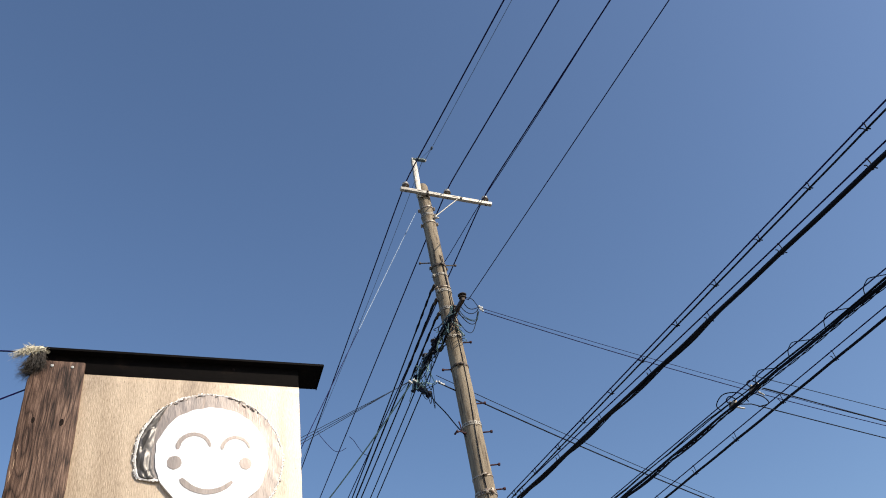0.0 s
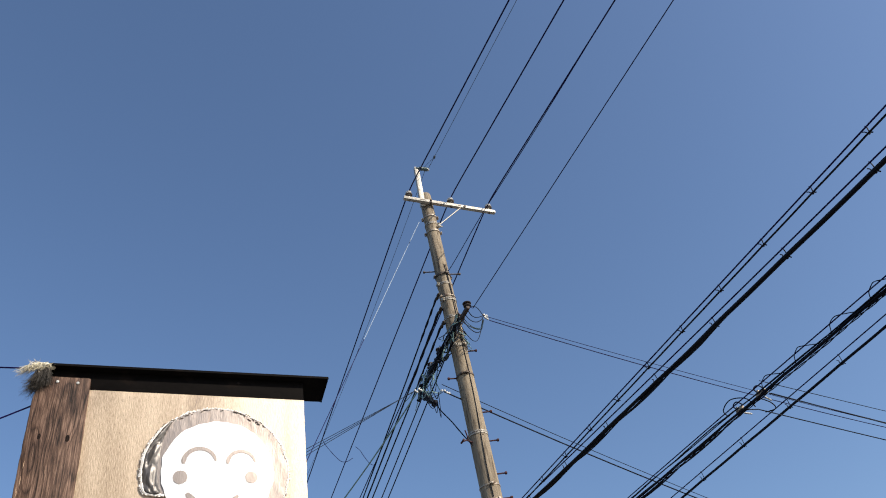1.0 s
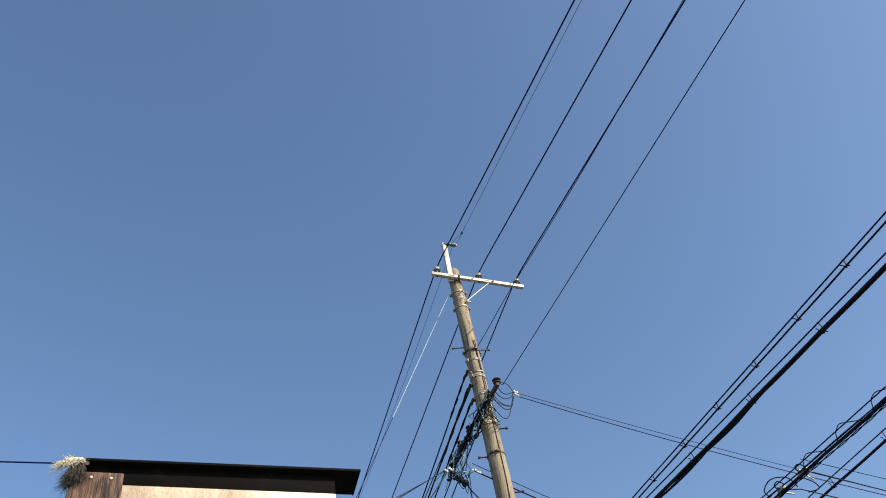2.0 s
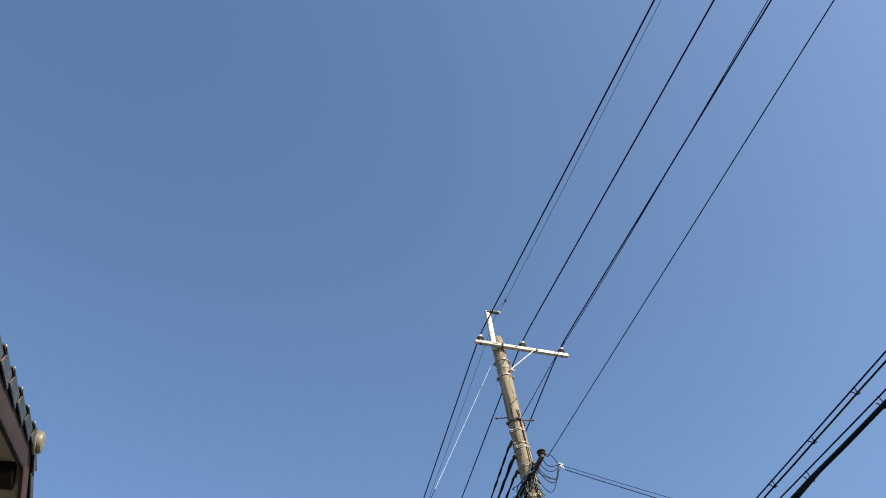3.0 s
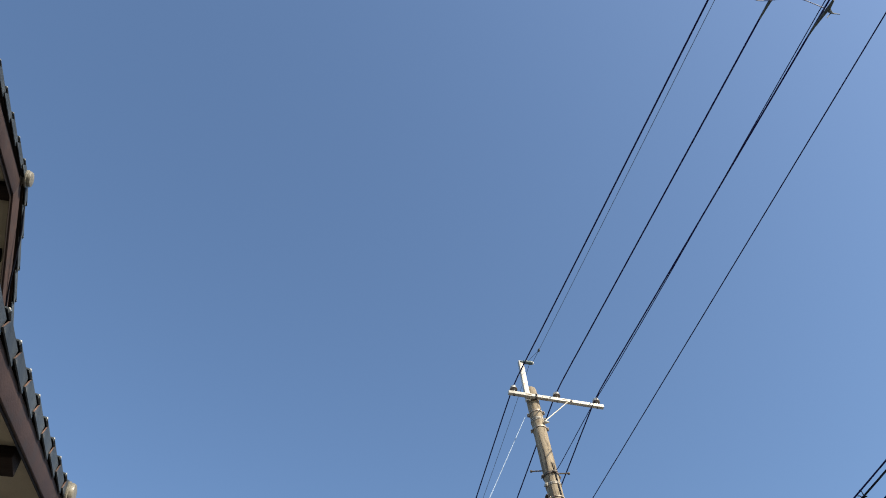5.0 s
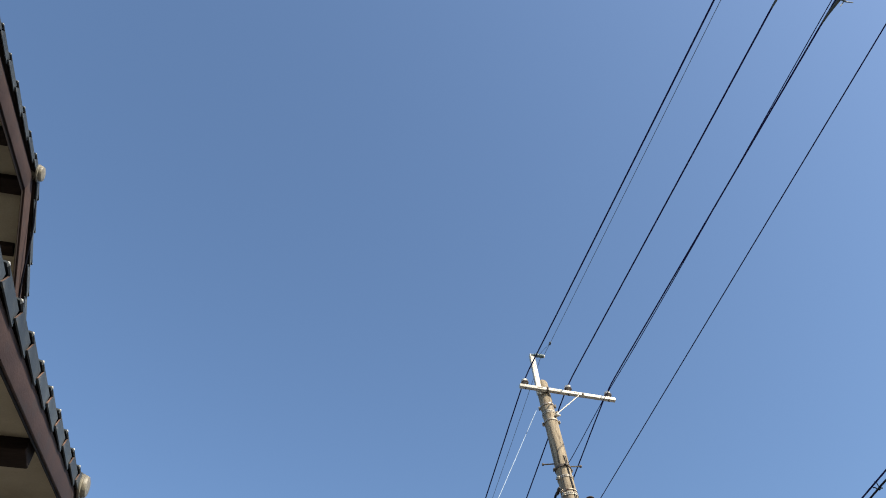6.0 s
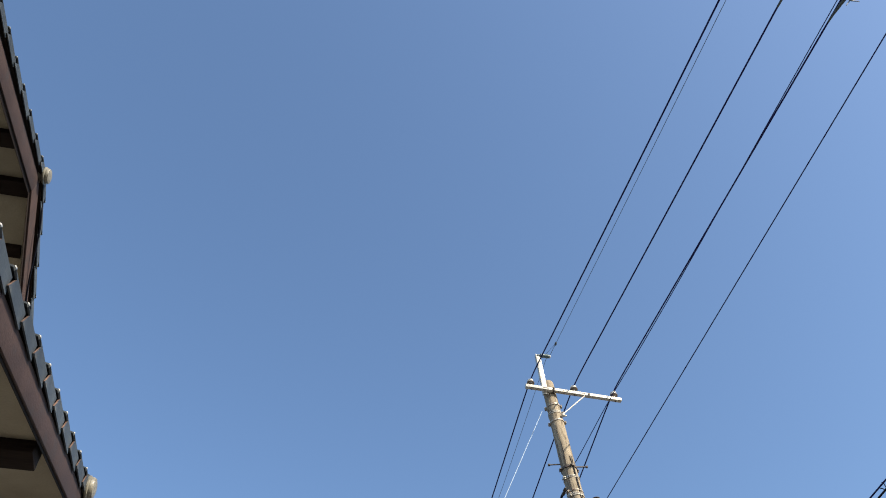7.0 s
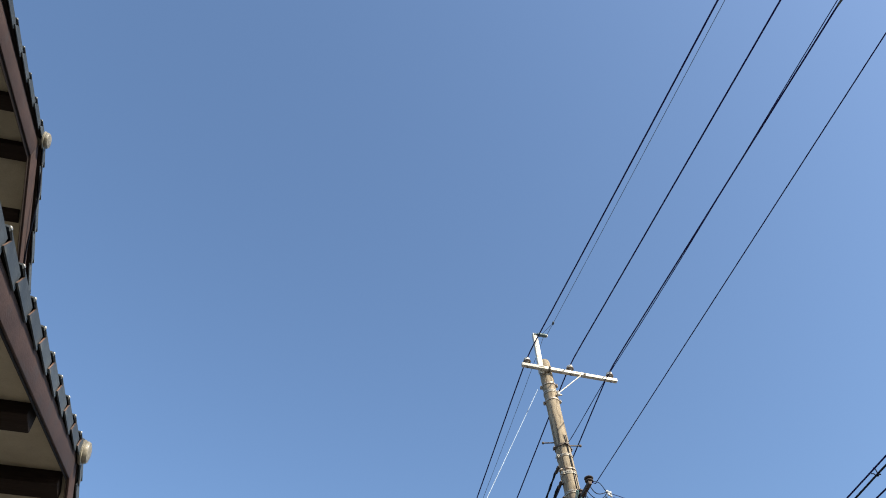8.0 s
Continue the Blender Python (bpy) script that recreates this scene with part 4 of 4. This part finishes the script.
for p, q in zip(grid, grid[1:]):
    for i in range(sectors):
        j = (i + 1) % sectors
        bm.faces.new((p[i], p[j], q[j], q[i]))
board_part("foil_patch", bm, FOIL, "crumpled round patch of silver foil")

# a loose creased flap of foil along one side
bm = bmesh.new()
rows = []
for i in range(71):
    a = radians(130 + 74 * i / 70)
    inner = 0.0950 + 0.0235 * max(0.0, 1 - i / 36) ** 1.3 + 0.0012 * noise.noise(Vector((i * 0.4, 0, 3)))
    outer = max(min(foil_edge(a) - 0.0014, 0.1215), inner + 0.002)
    row = []
    for k in range(15):
        d = inner + (outer - inner) * k / 14
        x, z = CX + d * math.cos(a), CZ + d * math.sin(a)
        u, v = math.degrees(a) / 16, (d - 0.0955) / 0.0255
        crease = abs(noise.noise(Vector((u * 0.5 + v * 1.1, v * 1.4 - u * 0.35, 7.3)))) + 0.30 * abs(noise.noise(Vector((u * 1.6 + v, v * 4.0 - u * 1.2, 1.3))))
        row.append(bm.verts.new((x, 1.3210 - swell(x, z) - 0.0095 * min(1.0, (d - 0.095) / 0.01 + 0.2) * crease * math.sin(math.pi * k / 14) ** 0.5, z)))
    rows.append(row)
for p, q in zip(rows, rows[1:]):
    for k in range(14):
        bm.faces.new((p[k], p[k + 1], q[k + 1], q[k]))
board_part("foil_flap", bm, FOIL_BRIGHT, "creased flap of bright foil")

# torn backing that shows round the foil's rim
bm = bmesh.new()
for i in range(620):
    a = 2 * math.pi * i / 620 + rng.uniform(-0.01, 0.01)
    deg = math.degrees(a) % 360
    if 212 < deg < 294:
        continue
    thick_side = 140 < deg < 212
    d = foil_edge(a) + rng.gauss(0.0004, 0.0012 if thick_side else 0.0010)
    h = rng.uniform(0.0007, 0.0024) if thick_side else rng.uniform(0.0004, 0.0016)
    x, z = CX + d * math.cos(a), CZ + d * math.sin(a)
    m = Matrix.Translation((x, 1.3222 - swell(x, z) + rng.uniform(-0.0008, 0.0004), z)) @ pose(0, 0, 0, rng.uniform(-14, 14), -math.degrees(a) + rng.uniform(-50, 50), rng.uniform(-14, 14))
    add_box(bm, -h * 0.7, h * 0.7, -0.0004, 0.0004, -h, h, 0, m)
lip, lip_r = [], []
for i in range(180):
    a = radians(-62 + 272 * i / 179)
    d = foil_edge(a) - 0.0004
    x, z = CX + d * math.cos(a), CZ + d * math.sin(a)
    lip.append((x, 1.3224 - swell(x, z), z))
    side = min(max((math.degrees(a) - 120) / 40, 0.0), 1.0)
    lip_r.append((0.0010 + 0.0018 * side) * min(1.0, 0.3 + (179 - i) / 14) * (1 + 0.55 * noise.noise(Vector((i * 0.45, 1.5, 0)))))
add_tube(bm, lip, lip_r, 6)
board_part("torn_backing", bm, TORN_PAPER, "ragged torn white edge round the foil")

# dark crumple flecks along the foil's upper rim
bm = bmesh.new()
for i in range(54):
    a = radians(rng.uniform(48, 128) if i % 3 else rng.uniform(128, 205))
    d = foil_edge(a) + rng.gauss(-0.003 if i % 3 else 0.0022, 0.0016)
    x, z = CX + d * math.cos(a), CZ + d * math.sin(a)
    m = Matrix.Translation((x, 1.3212 - swell(x, z), z)) @ pose(0, 0, 0, 0, -math.degrees(a) + rng.uniform(-25, 25), 0)
    h = rng.uniform(0.0008, 0.0034)
    add_box(bm, -0.0005, 0.0005, -0.0004, 0.0004, -h, h, 0, m)
tagged(board_part("split", bm, IRON, "dark crumple flecks along the foil's rim"), kind="stuff")

# white disc with its inlaid arcs and dots
disc = board_part("disc", bulged(ragged(0.0945, 0.0945, 0.0026, 160, 5.0, 0.1585, 2.171), 1.3219, 0.0011, 12, 1.3238), WHITE_FILM, "smooth white round disc")


def arc(cx, cz, r, a0, a1, w0, w1, seed, n=30):
    """An arc-shaped strip on the disc, w0 wide at its start and w1 at its end, with slightly rough edges."""
    bm = bmesh.new()
    cols = []
    for i in range(n + 1):
        f = i / n
        a = radians(a0 + (a1 - a0) * f)
        w = (w0 + (w1 - w0) * f) * min(1.0, 0.55 + 6 * f, 0.55 + 6 * (1 - f)) + 0.0004 * noise.noise(Vector((i * 0.9, seed, 0)))
        pts = [(cx + q * math.cos(a), cz + q * math.sin(a)) for q in (r - w, r, r + w)]
        cols.append([bm.verts.new((x, 1.3205 - swell(x, z), z)) for x, z in pts])
    for p, q in zip(cols, cols[1:]):
        for k in range(2):
            bm.faces.new((p[k], p[k + 1], q[k + 1], q[k]))
    ext = bmesh.ops.extrude_face_region(bm, geom=bm.faces[:])
    bmesh.ops.translate(bm, vec=(0, -0.0004, 0), verts=[g for g in ext["geom"] if isinstance(g, bmesh.types.BMVert)])
    return bm


for shape in (arc(0.1265, 2.184, 0.0265, 185, 8, 0.0042, 0.0026, 1.0), arc(0.1965, 2.184, 0.0235, 182, 10, 0.0034, 0.0022, 2.0), arc(0.151, 2.160, 0.053, 216, 320, 0.0052, 0.0034, 3.0)):
    part("inlay", shape, FOIL, disc, "grey arc-shaped inlay").matrix_parent_inverse = Matrix.Identity(4)
for x, z, r in ((0.0962, 2.157, 0.0118), (0.2132, 2.159, 0.0104)):
    part("inlay", bulged(ragged(r, r, 0.0012, 36, x * 50, x, z), 1.3205, 0.0004, 4), FOIL, disc, "grey round inlay").matrix_parent_inverse = Matrix.Identity(4)

# frayed rope end at the canopy's corner, with its fibres
tuft = thing("rope_knot", "frayed pale rope knot with loose fibres tied to a canopy end", "rope", (-0.146, 1.316, 2.357))


def fibres(count, xs, ys, zs, way0, spread, length, r, flip=False):
    """Loose fibres that start in a small block and trail off along way0."""
    bm = bmesh.new()
    for i in range(count):
        a = Vector((rng.uniform(*xs), rng.uniform(*ys), rng.uniform(*zs)))
        way = Vector(way0) * (-1 if flip and rng.random() < 0.5 else 1)
        pts = [a]
        for k in range(4):
            way = way + Vector((rng.gauss(0, spread), rng.gauss(0, spread), rng.gauss(0, spread)))
            pts.append(pts[-1] + way.normalized() * length * rng.uniform(0.12, 0.32))
        add_tube(bm, pts, [r, r, r * 0.8, r * 0.6, r * 0.3], 3)
    return bm


bm = bmesh.new()
for k in range(12):
    x0, lift, lean = -0.010 + 0.0018 * k, rng.uniform(-0.008, -0.003), rng.uniform(-0.004, 0.004)
    add_tube(bm, curve_points([(x0 - 0.006, -0.006, -0.003 + lift), (x0 - 0.001, -0.010 + lean, 0.004 + lift), (x0 + 0.006, -0.005, 0.008 + lift), (x0 + 0.013, 0.003, 0.008 + lift)], 4), 0.0012 + 0.0010 * rng.random(), 6)
part("strand", bm, ROPE, tuft, "cream rope turns over the canopy's corner")
part("fibre", fibres(240, (-0.014, 0.014), (-0.012, 0.004), (-0.007, 0.003), (-1.0, 0, -0.1), 0.30, 0.012, 0.0004, True), ROPE, tuft, "matted pale fibres")
part("fibre", fibres(26, (-0.018, 0.000), (-0.012, -0.006), (-0.006, 0.000), (-0.15, 0, -1.0), 0.25, 0.015, 0.0007), ROPE, tuft, "short pale ends hanging over the dark fibres")
part("fibre", fibres(70, (-0.020, -0.010), (-0.008, 0.002), (-0.008, 0.001), (-0.9, 0, -0.7), 0.14, 0.024, 0.00025), ROPE, tuft, "pale fibres blown to one side")
part("fibre", fibres(1200, (-0.004, 0.018), (-0.008, 0.008), (-0.016, 0.000), (-0.10, 0, -1.0), 0.17, 0.036, 0.0004), ROPE_DARK, tuft, "dark dirty hanging fibres")
part("fibre", fibres(300, (-0.006, 0.010), (-0.006, 0.006), (-0.038, -0.022), (-0.55, 0, -0.75), 0.25, 0.030, 0.0002), ROPE_DARK, tuft, "dark fibres blown to one side")
wire("cord", "thin dark cord tied to a rope knot", sagging((-0.155, 1.325, 2.360), (-1.46, 1.6, 2.57), 0.02), 0.0014, BLUE_SHEATH, "cords")
wire("cord", "thin dark cord running from a timber post", sagging((-0.148, 1.33, 2.29), (-1.46, 1.40, 1.62), 0.02), 0.0014, BLUE_SHEATH, "cords")


# ---- house beside the street: two tiled gables ----
house = thing("house", "two-storey house with blue-grey tiled gable roofs and brown bargeboards", "house", (-1.529, 3.592, -0.073))
HOUSE_HOME = Matrix.Translation((1.5, -3.6, 0.0))


def house_part(name, bm, mats, label="", parent=None, m=None):
    ob = part(name, bm, mats, parent or house, label, m)
    if parent is None:
        ob.matrix_parent_inverse = HOUSE_HOME
    return ob


def slab_along(y0, z0, y1, z1, x0, x1, up0, up1, bevel=0.0):
    """A board from (y0, z0) to (y1, z1), from up0 to up1 above that line, x0 to x1 wide; its ends are cut plumb."""
    bm = bmesh.new()
    vs = []
    for x in (x0, x1):
        vs.append([bm.verts.new((x, y, z + u)) for y, z, u in ((y0, z0, up0), (y1, z1, up0), (y1, z1, up1), (y0, z0, up1))])
    a, b = vs
    bm.faces.new(a)
    bm.faces.new(b[::-1])
    for i in range(4):
        j = (i + 1) % 4
        bm.faces.new((a[j], a[i], b[i], b[j]))
    if bevel:
        bmesh.ops.bevel(bm, geom=bm.edges[:], offset=bevel, segments=2, profile=0.5, affect='EDGES')
    return bm


def verge_tile():
    """A sleeve tile at the roof's edge, its length along -y (downhill end at y = 0); outer face at x = 0."""
    bm = bmesh.new()
    L, W, H, T = 0.245, 0.24, 0.074, 0.006
    prof = [(0.0, -H), (0.0, -0.026), (0.002, -0.013), (-0.005, -0.003), (-0.016, 0.0), (-0.06, 0.004), (-0.12, -0.012), (-0.18, -0.004), (-W, 0.012)]
    under = [(x - (T if i < 3 else 0.4 * T), z - (0 if i < 2 else T)) for i, (x, z) in enumerate(prof)]
    set_back = [0.0, 0.046, 0.006, 0.0, 0.0, 0.0, 0.0, 0.0, 0.0]     # the skirt's end is cut back under the roll
    ring, cuts = prof + under[::-1], set_back + set_back[::-1]
    a = [bm.verts.new((x + 0.006, c, z + 0.014)) for (x, z), c in zip(ring, cuts)]
    b = [bm.verts.new((x - 0.003, L, z - 0.006)) for x, z in ring]
    k, n = len(ring), len(prof)
    for i in range(n - 1):
        bm.faces.new((a[i], a[i + 1], a[k - 2 - i], a[k - 1 - i])).material_index = 1 if i == 0 else 0
        bm.faces.new((b[i + 1], b[i], b[k - 1 - i], b[k - 2 - i]))
    for i in range(k):
        j = (i + 1) % k
        bm.faces.new((a[j], a[i], b[i], b[j])).smooth = True
    # rolled nib on the downhill top edge, its white colour painting a sun glint
    add_lathe(bm, [(0.004, -0.001), (0.0055, 0.003), (0.005, 0.014), (0.002, 0.018)], Matrix.Translation((0.001, 0.003, 0.009)) @ pose(0, 0, 0, -90, 0, 0), 8, 2)
    return bm_mesh("verge_tile", bm, [ROOF_TILE, TILE_EDGE, CAP_AND_GLINT])


TILE = verge_tile()


def gable(name, label, x_edge, y_ridge, z_ridge, near, far, y_near, y_far, x_back, pitch_step, first_near, purlins, barge, tile_fit=(1.0, 0.0)):
    """One gable roof: the edge towards the street at x_edge, its ridge along x."""
    def z_at(y):
        return z_ridge - (y_ridge - y) * near if y < y_ridge else z_ridge - (y - y_ridge) * far
    # the courses of field tiles are the roof's own mesh
    bm = bmesh.new()
    for y_end in (y_near, y_far):
        slope_len = abs(y_end - y_ridge)
        count = int(slope_len / pitch_step)
        side = -1 if y_end < y_ridge else 1
        for c in range(count):
            ya, yb = y_ridge + side * c * pitch_step, y_ridge + side * (c + 1.15) * pitch_step
            cols = int((x_edge - 0.24 - x_back) / 0.066)
            top = []
            for k in range(cols + 1):
                x = x_back + (x_edge - 0.24 - x_back) * k / cols
                h = 0.016 * math.sin(k * math.pi / 2)
                top.append((bm.verts.new((x, ya, z_at(ya) + h - 0.02)), bm.verts.new((x, yb, z_at(yb) + h + 0.012))))
            for p, q in zip(top, top[1:]):
                bm.faces.new((p[0], q[0], q[1], p[1]))
    roof = house_part(name, bm, ROOF_TILE, label)
    for y_end in (y_near, y_far):
        y0, z0, y1, z1 = y_ridge, z_at(y_ridge), y_end, z_at(y_end)
        house_part("sheathing", slab_along(y0, z0, y1, z1, x_back, x_edge - 0.012, -0.056, -0.040), DARK_TIMBER, "", roof)
        house_part("soffit", slab_along(y0, z0, y1, z1, x_back, x_edge - barge[0] - 0.0155, -0.163, -0.149), SOFFIT, "cream painted soffit boards", roof)
        house_part("bargeboard", slab_along(y0, z0, y1, z1, x_edge - barge[0] - 0.012, x_edge - barge[0], barge[1], barge[2], 0.004), BARGE_PAINT, "faded brown painted bargeboard", roof)
        house_part("trim_board", slab_along(y0, z0, y1, z1, x_edge - barge[0] - 0.0150, x_edge - barge[0] - 0.0125, barge[3], -0.140, 0.001), DARK_TIMBER, "dark trim along the soffit", roof)
        house_part("tile_batten", slab_along(y0, z0, y1, z1, x_edge - 0.10, x_edge - barge[0] - 0.009, -0.0655, -0.0575, 0.002), DARK_TIMBER, "", roof)
    # edge tiles
    y = first_near
    while y > y_near:
        house_part("verge_tile", TILE, None, "", roof, Matrix.Translation((x_edge, y, z_at(y) - tile_fit[1])) @ pose(0, 0, 0, math.degrees(math.atan(near)), 0, 0) @ Matrix.Diagonal((1, 1, tile_fit[0], 1)))
        y -= pitch_step
    y = 2 * y_ridge - first_near
    while y < y_far:
        house_part("verge_tile", TILE, None, "", roof, Matrix.Translation((x_edge, y, z_at(y))) @ pose(0, 0, 0, math.degrees(math.atan(-far)), 0, 0) @ Matrix.Diagonal((1, -1, 0.7, 1)))
        y += pitch_step
    # ridge: rolled tiles and the round end tile
    bm = bmesh.new()
    add_lathe(bm, [(0.075, 0.0), (0.08, 0.02), (0.075, x_edge - x_back - 0.1), (0.07, x_edge - x_back - 0.09)], Matrix.Translation((x_back, y_ridge, z_ridge - 0.01)) @ pose(0, 0, 0, 0, 90, 0), 14)
    house_part("ridge_roll", bm, ROOF_TILE, "", roof)
    bm = bmesh.new()
    add_lathe(bm, [(0.042, -0.10), (0.050, -0.032), (0.050, -0.020), (0.036, -0.016), (0.036, -0.004), (0.056, 0.000), (0.061, 0.006), (0.061, 0.014), (0.054, 0.018), (0.055, 0.026), (0.048, 0.038), (0.030, 0.044), (0.01, 0.046)], Matrix.Translation((x_edge - 0.005, y_ridge - 0.015, z_ridge - 0.045)) @ pose(0, 0, 0, 0, 90, 0), 24)
    house_part("ridge_end_tile", bm, TILE_CAP, "weathered beige round ridge-end tile", roof)
    for yp, zp, w, h, stick in purlins:
        house_part("purlin", box(x_back, stick, yp - w / 2, yp + w / 2, zp - h / 2 + 0.008, zp + h / 2 + 0.008, 0.006), DARK_TIMBER, "dark stained purlin end", roof)
    return roof


gable("lower_roof", "lower tiled gable roof", -0.808, 3.58, 4.315, 0.356, 0.42, -0.55, 7.6, -2.3, 0.208, 3.40, ((3.62, 4.13, 0.12, 0.14, -0.858), (2.805, 3.86, 0.115, 0.14, -0.855), (1.99, 3.57, 0.115, 0.14, -0.855), (1.17, 3.28, 0.115, 0.14, -0.855), (0.36, 2.99, 0.115, 0.14, -0.855), (4.5, 3.75, 0.115, 0.14, -0.855), (5.4, 3.37, 0.115, 0.14, -0.855), (6.3, 2.99, 0.115, 0.14, -0.855)), (0.012, -0.190, -0.070, -0.202))
gable("upper_roof", "upper tiled gable roof", -1.73, 3.334, 6.58, 0.36, 0.45, -0.2, 6.9, -6.8, 0.208, 3.151, ((3.329, 6.410, 0.12, 0.15, -1.775), (2.874, 6.260, 0.11, 0.16, -1.775), (2.464, 6.100, 0.11, 0.16, -1.80), (2.004, 5.940, 0.11, 0.16, -1.80), (1.464, 5.740, 0.11, 0.16, -1.80), (3.754, 6.260, 0.09, 0.12, -1.80), (4.214, 6.060, 0.11, 0.14, -1.80), (4.564, 5.900, 0.11, 0.14, -1.80)), (0.020, -0.228, -0.084, -0.260), (0.74, 0.006))


def gable_wall(name, x0, x1, ya, yb, za, zb, y_ridge, z_ridge, near, far, label):
    """A wall with a gable head, x0 to x1 thick."""
    bm = bmesh.new()
    out = [(ya, za), (yb, za), (yb, z_ridge - (yb - y_ridge) * far), (y_ridge, z_ridge), (ya, z_ridge - (y_ridge - ya) * near)]
    a = [bm.verts.new((x0, y, z)) for y, z in out]
    b = [bm.verts.new((x1, y, z)) for y, z in out]
    bm.faces.new(a)
    bm.faces.new(b[::-1])
    for i in range(5):
        j = (i + 1) % 5
        bm.faces.new((a[j], a[i], b[i], b[j]))
    house_part(name, bm, PLASTER, label)


gable_wall("wall", -1.60, -1.46, 0.2, 6.9, 0.0, 3.0, 3.58, 4.09, 0.356, 0.42, "tan plaster gable wall")
gable_wall("wall", -2.42, -2.28, 0.6, 6.2, 3.0, 5.0, 3.334, 6.355, 0.36, 0.45, "tan plaster upper gable wall")
for ya, yb in ((0.2, 0.34), (6.76, 6.9)):
    house_part("wall", box(-6.6, -1.6, ya, yb, 0.0, 2.7), PLASTER, "tan plaster side wall")
for ya, yb in ((0.6, 0.74), (6.06, 6.2)):
    house_part("wall", box(-6.6, -2.42, ya, yb, 2.7, 5.1), PLASTER, "tan plaster side wall")
house_part("wall", box(-6.74, -6.6, 0.2, 6.9, 0.0, 5.0), PLASTER, "tan plaster back wall")

# slack cable stapled along the far edge of the upper gable
pts = [(-1.769, 3.462, 6.457), (-1.759, 3.512, 6.387), (-1.744, 3.612, 6.287), (-1.749, 3.742, 6.197), (-1.769, 3.942, 6.087), (-1.779, 4.192, 5.977), (-1.789, 4.592, 5.807)]
wire("slack_cable", "thin black cable hanging slack along a bargeboard", curve_points(pts, 7), 0.006, BLACK_SHEATH, "", "cable")
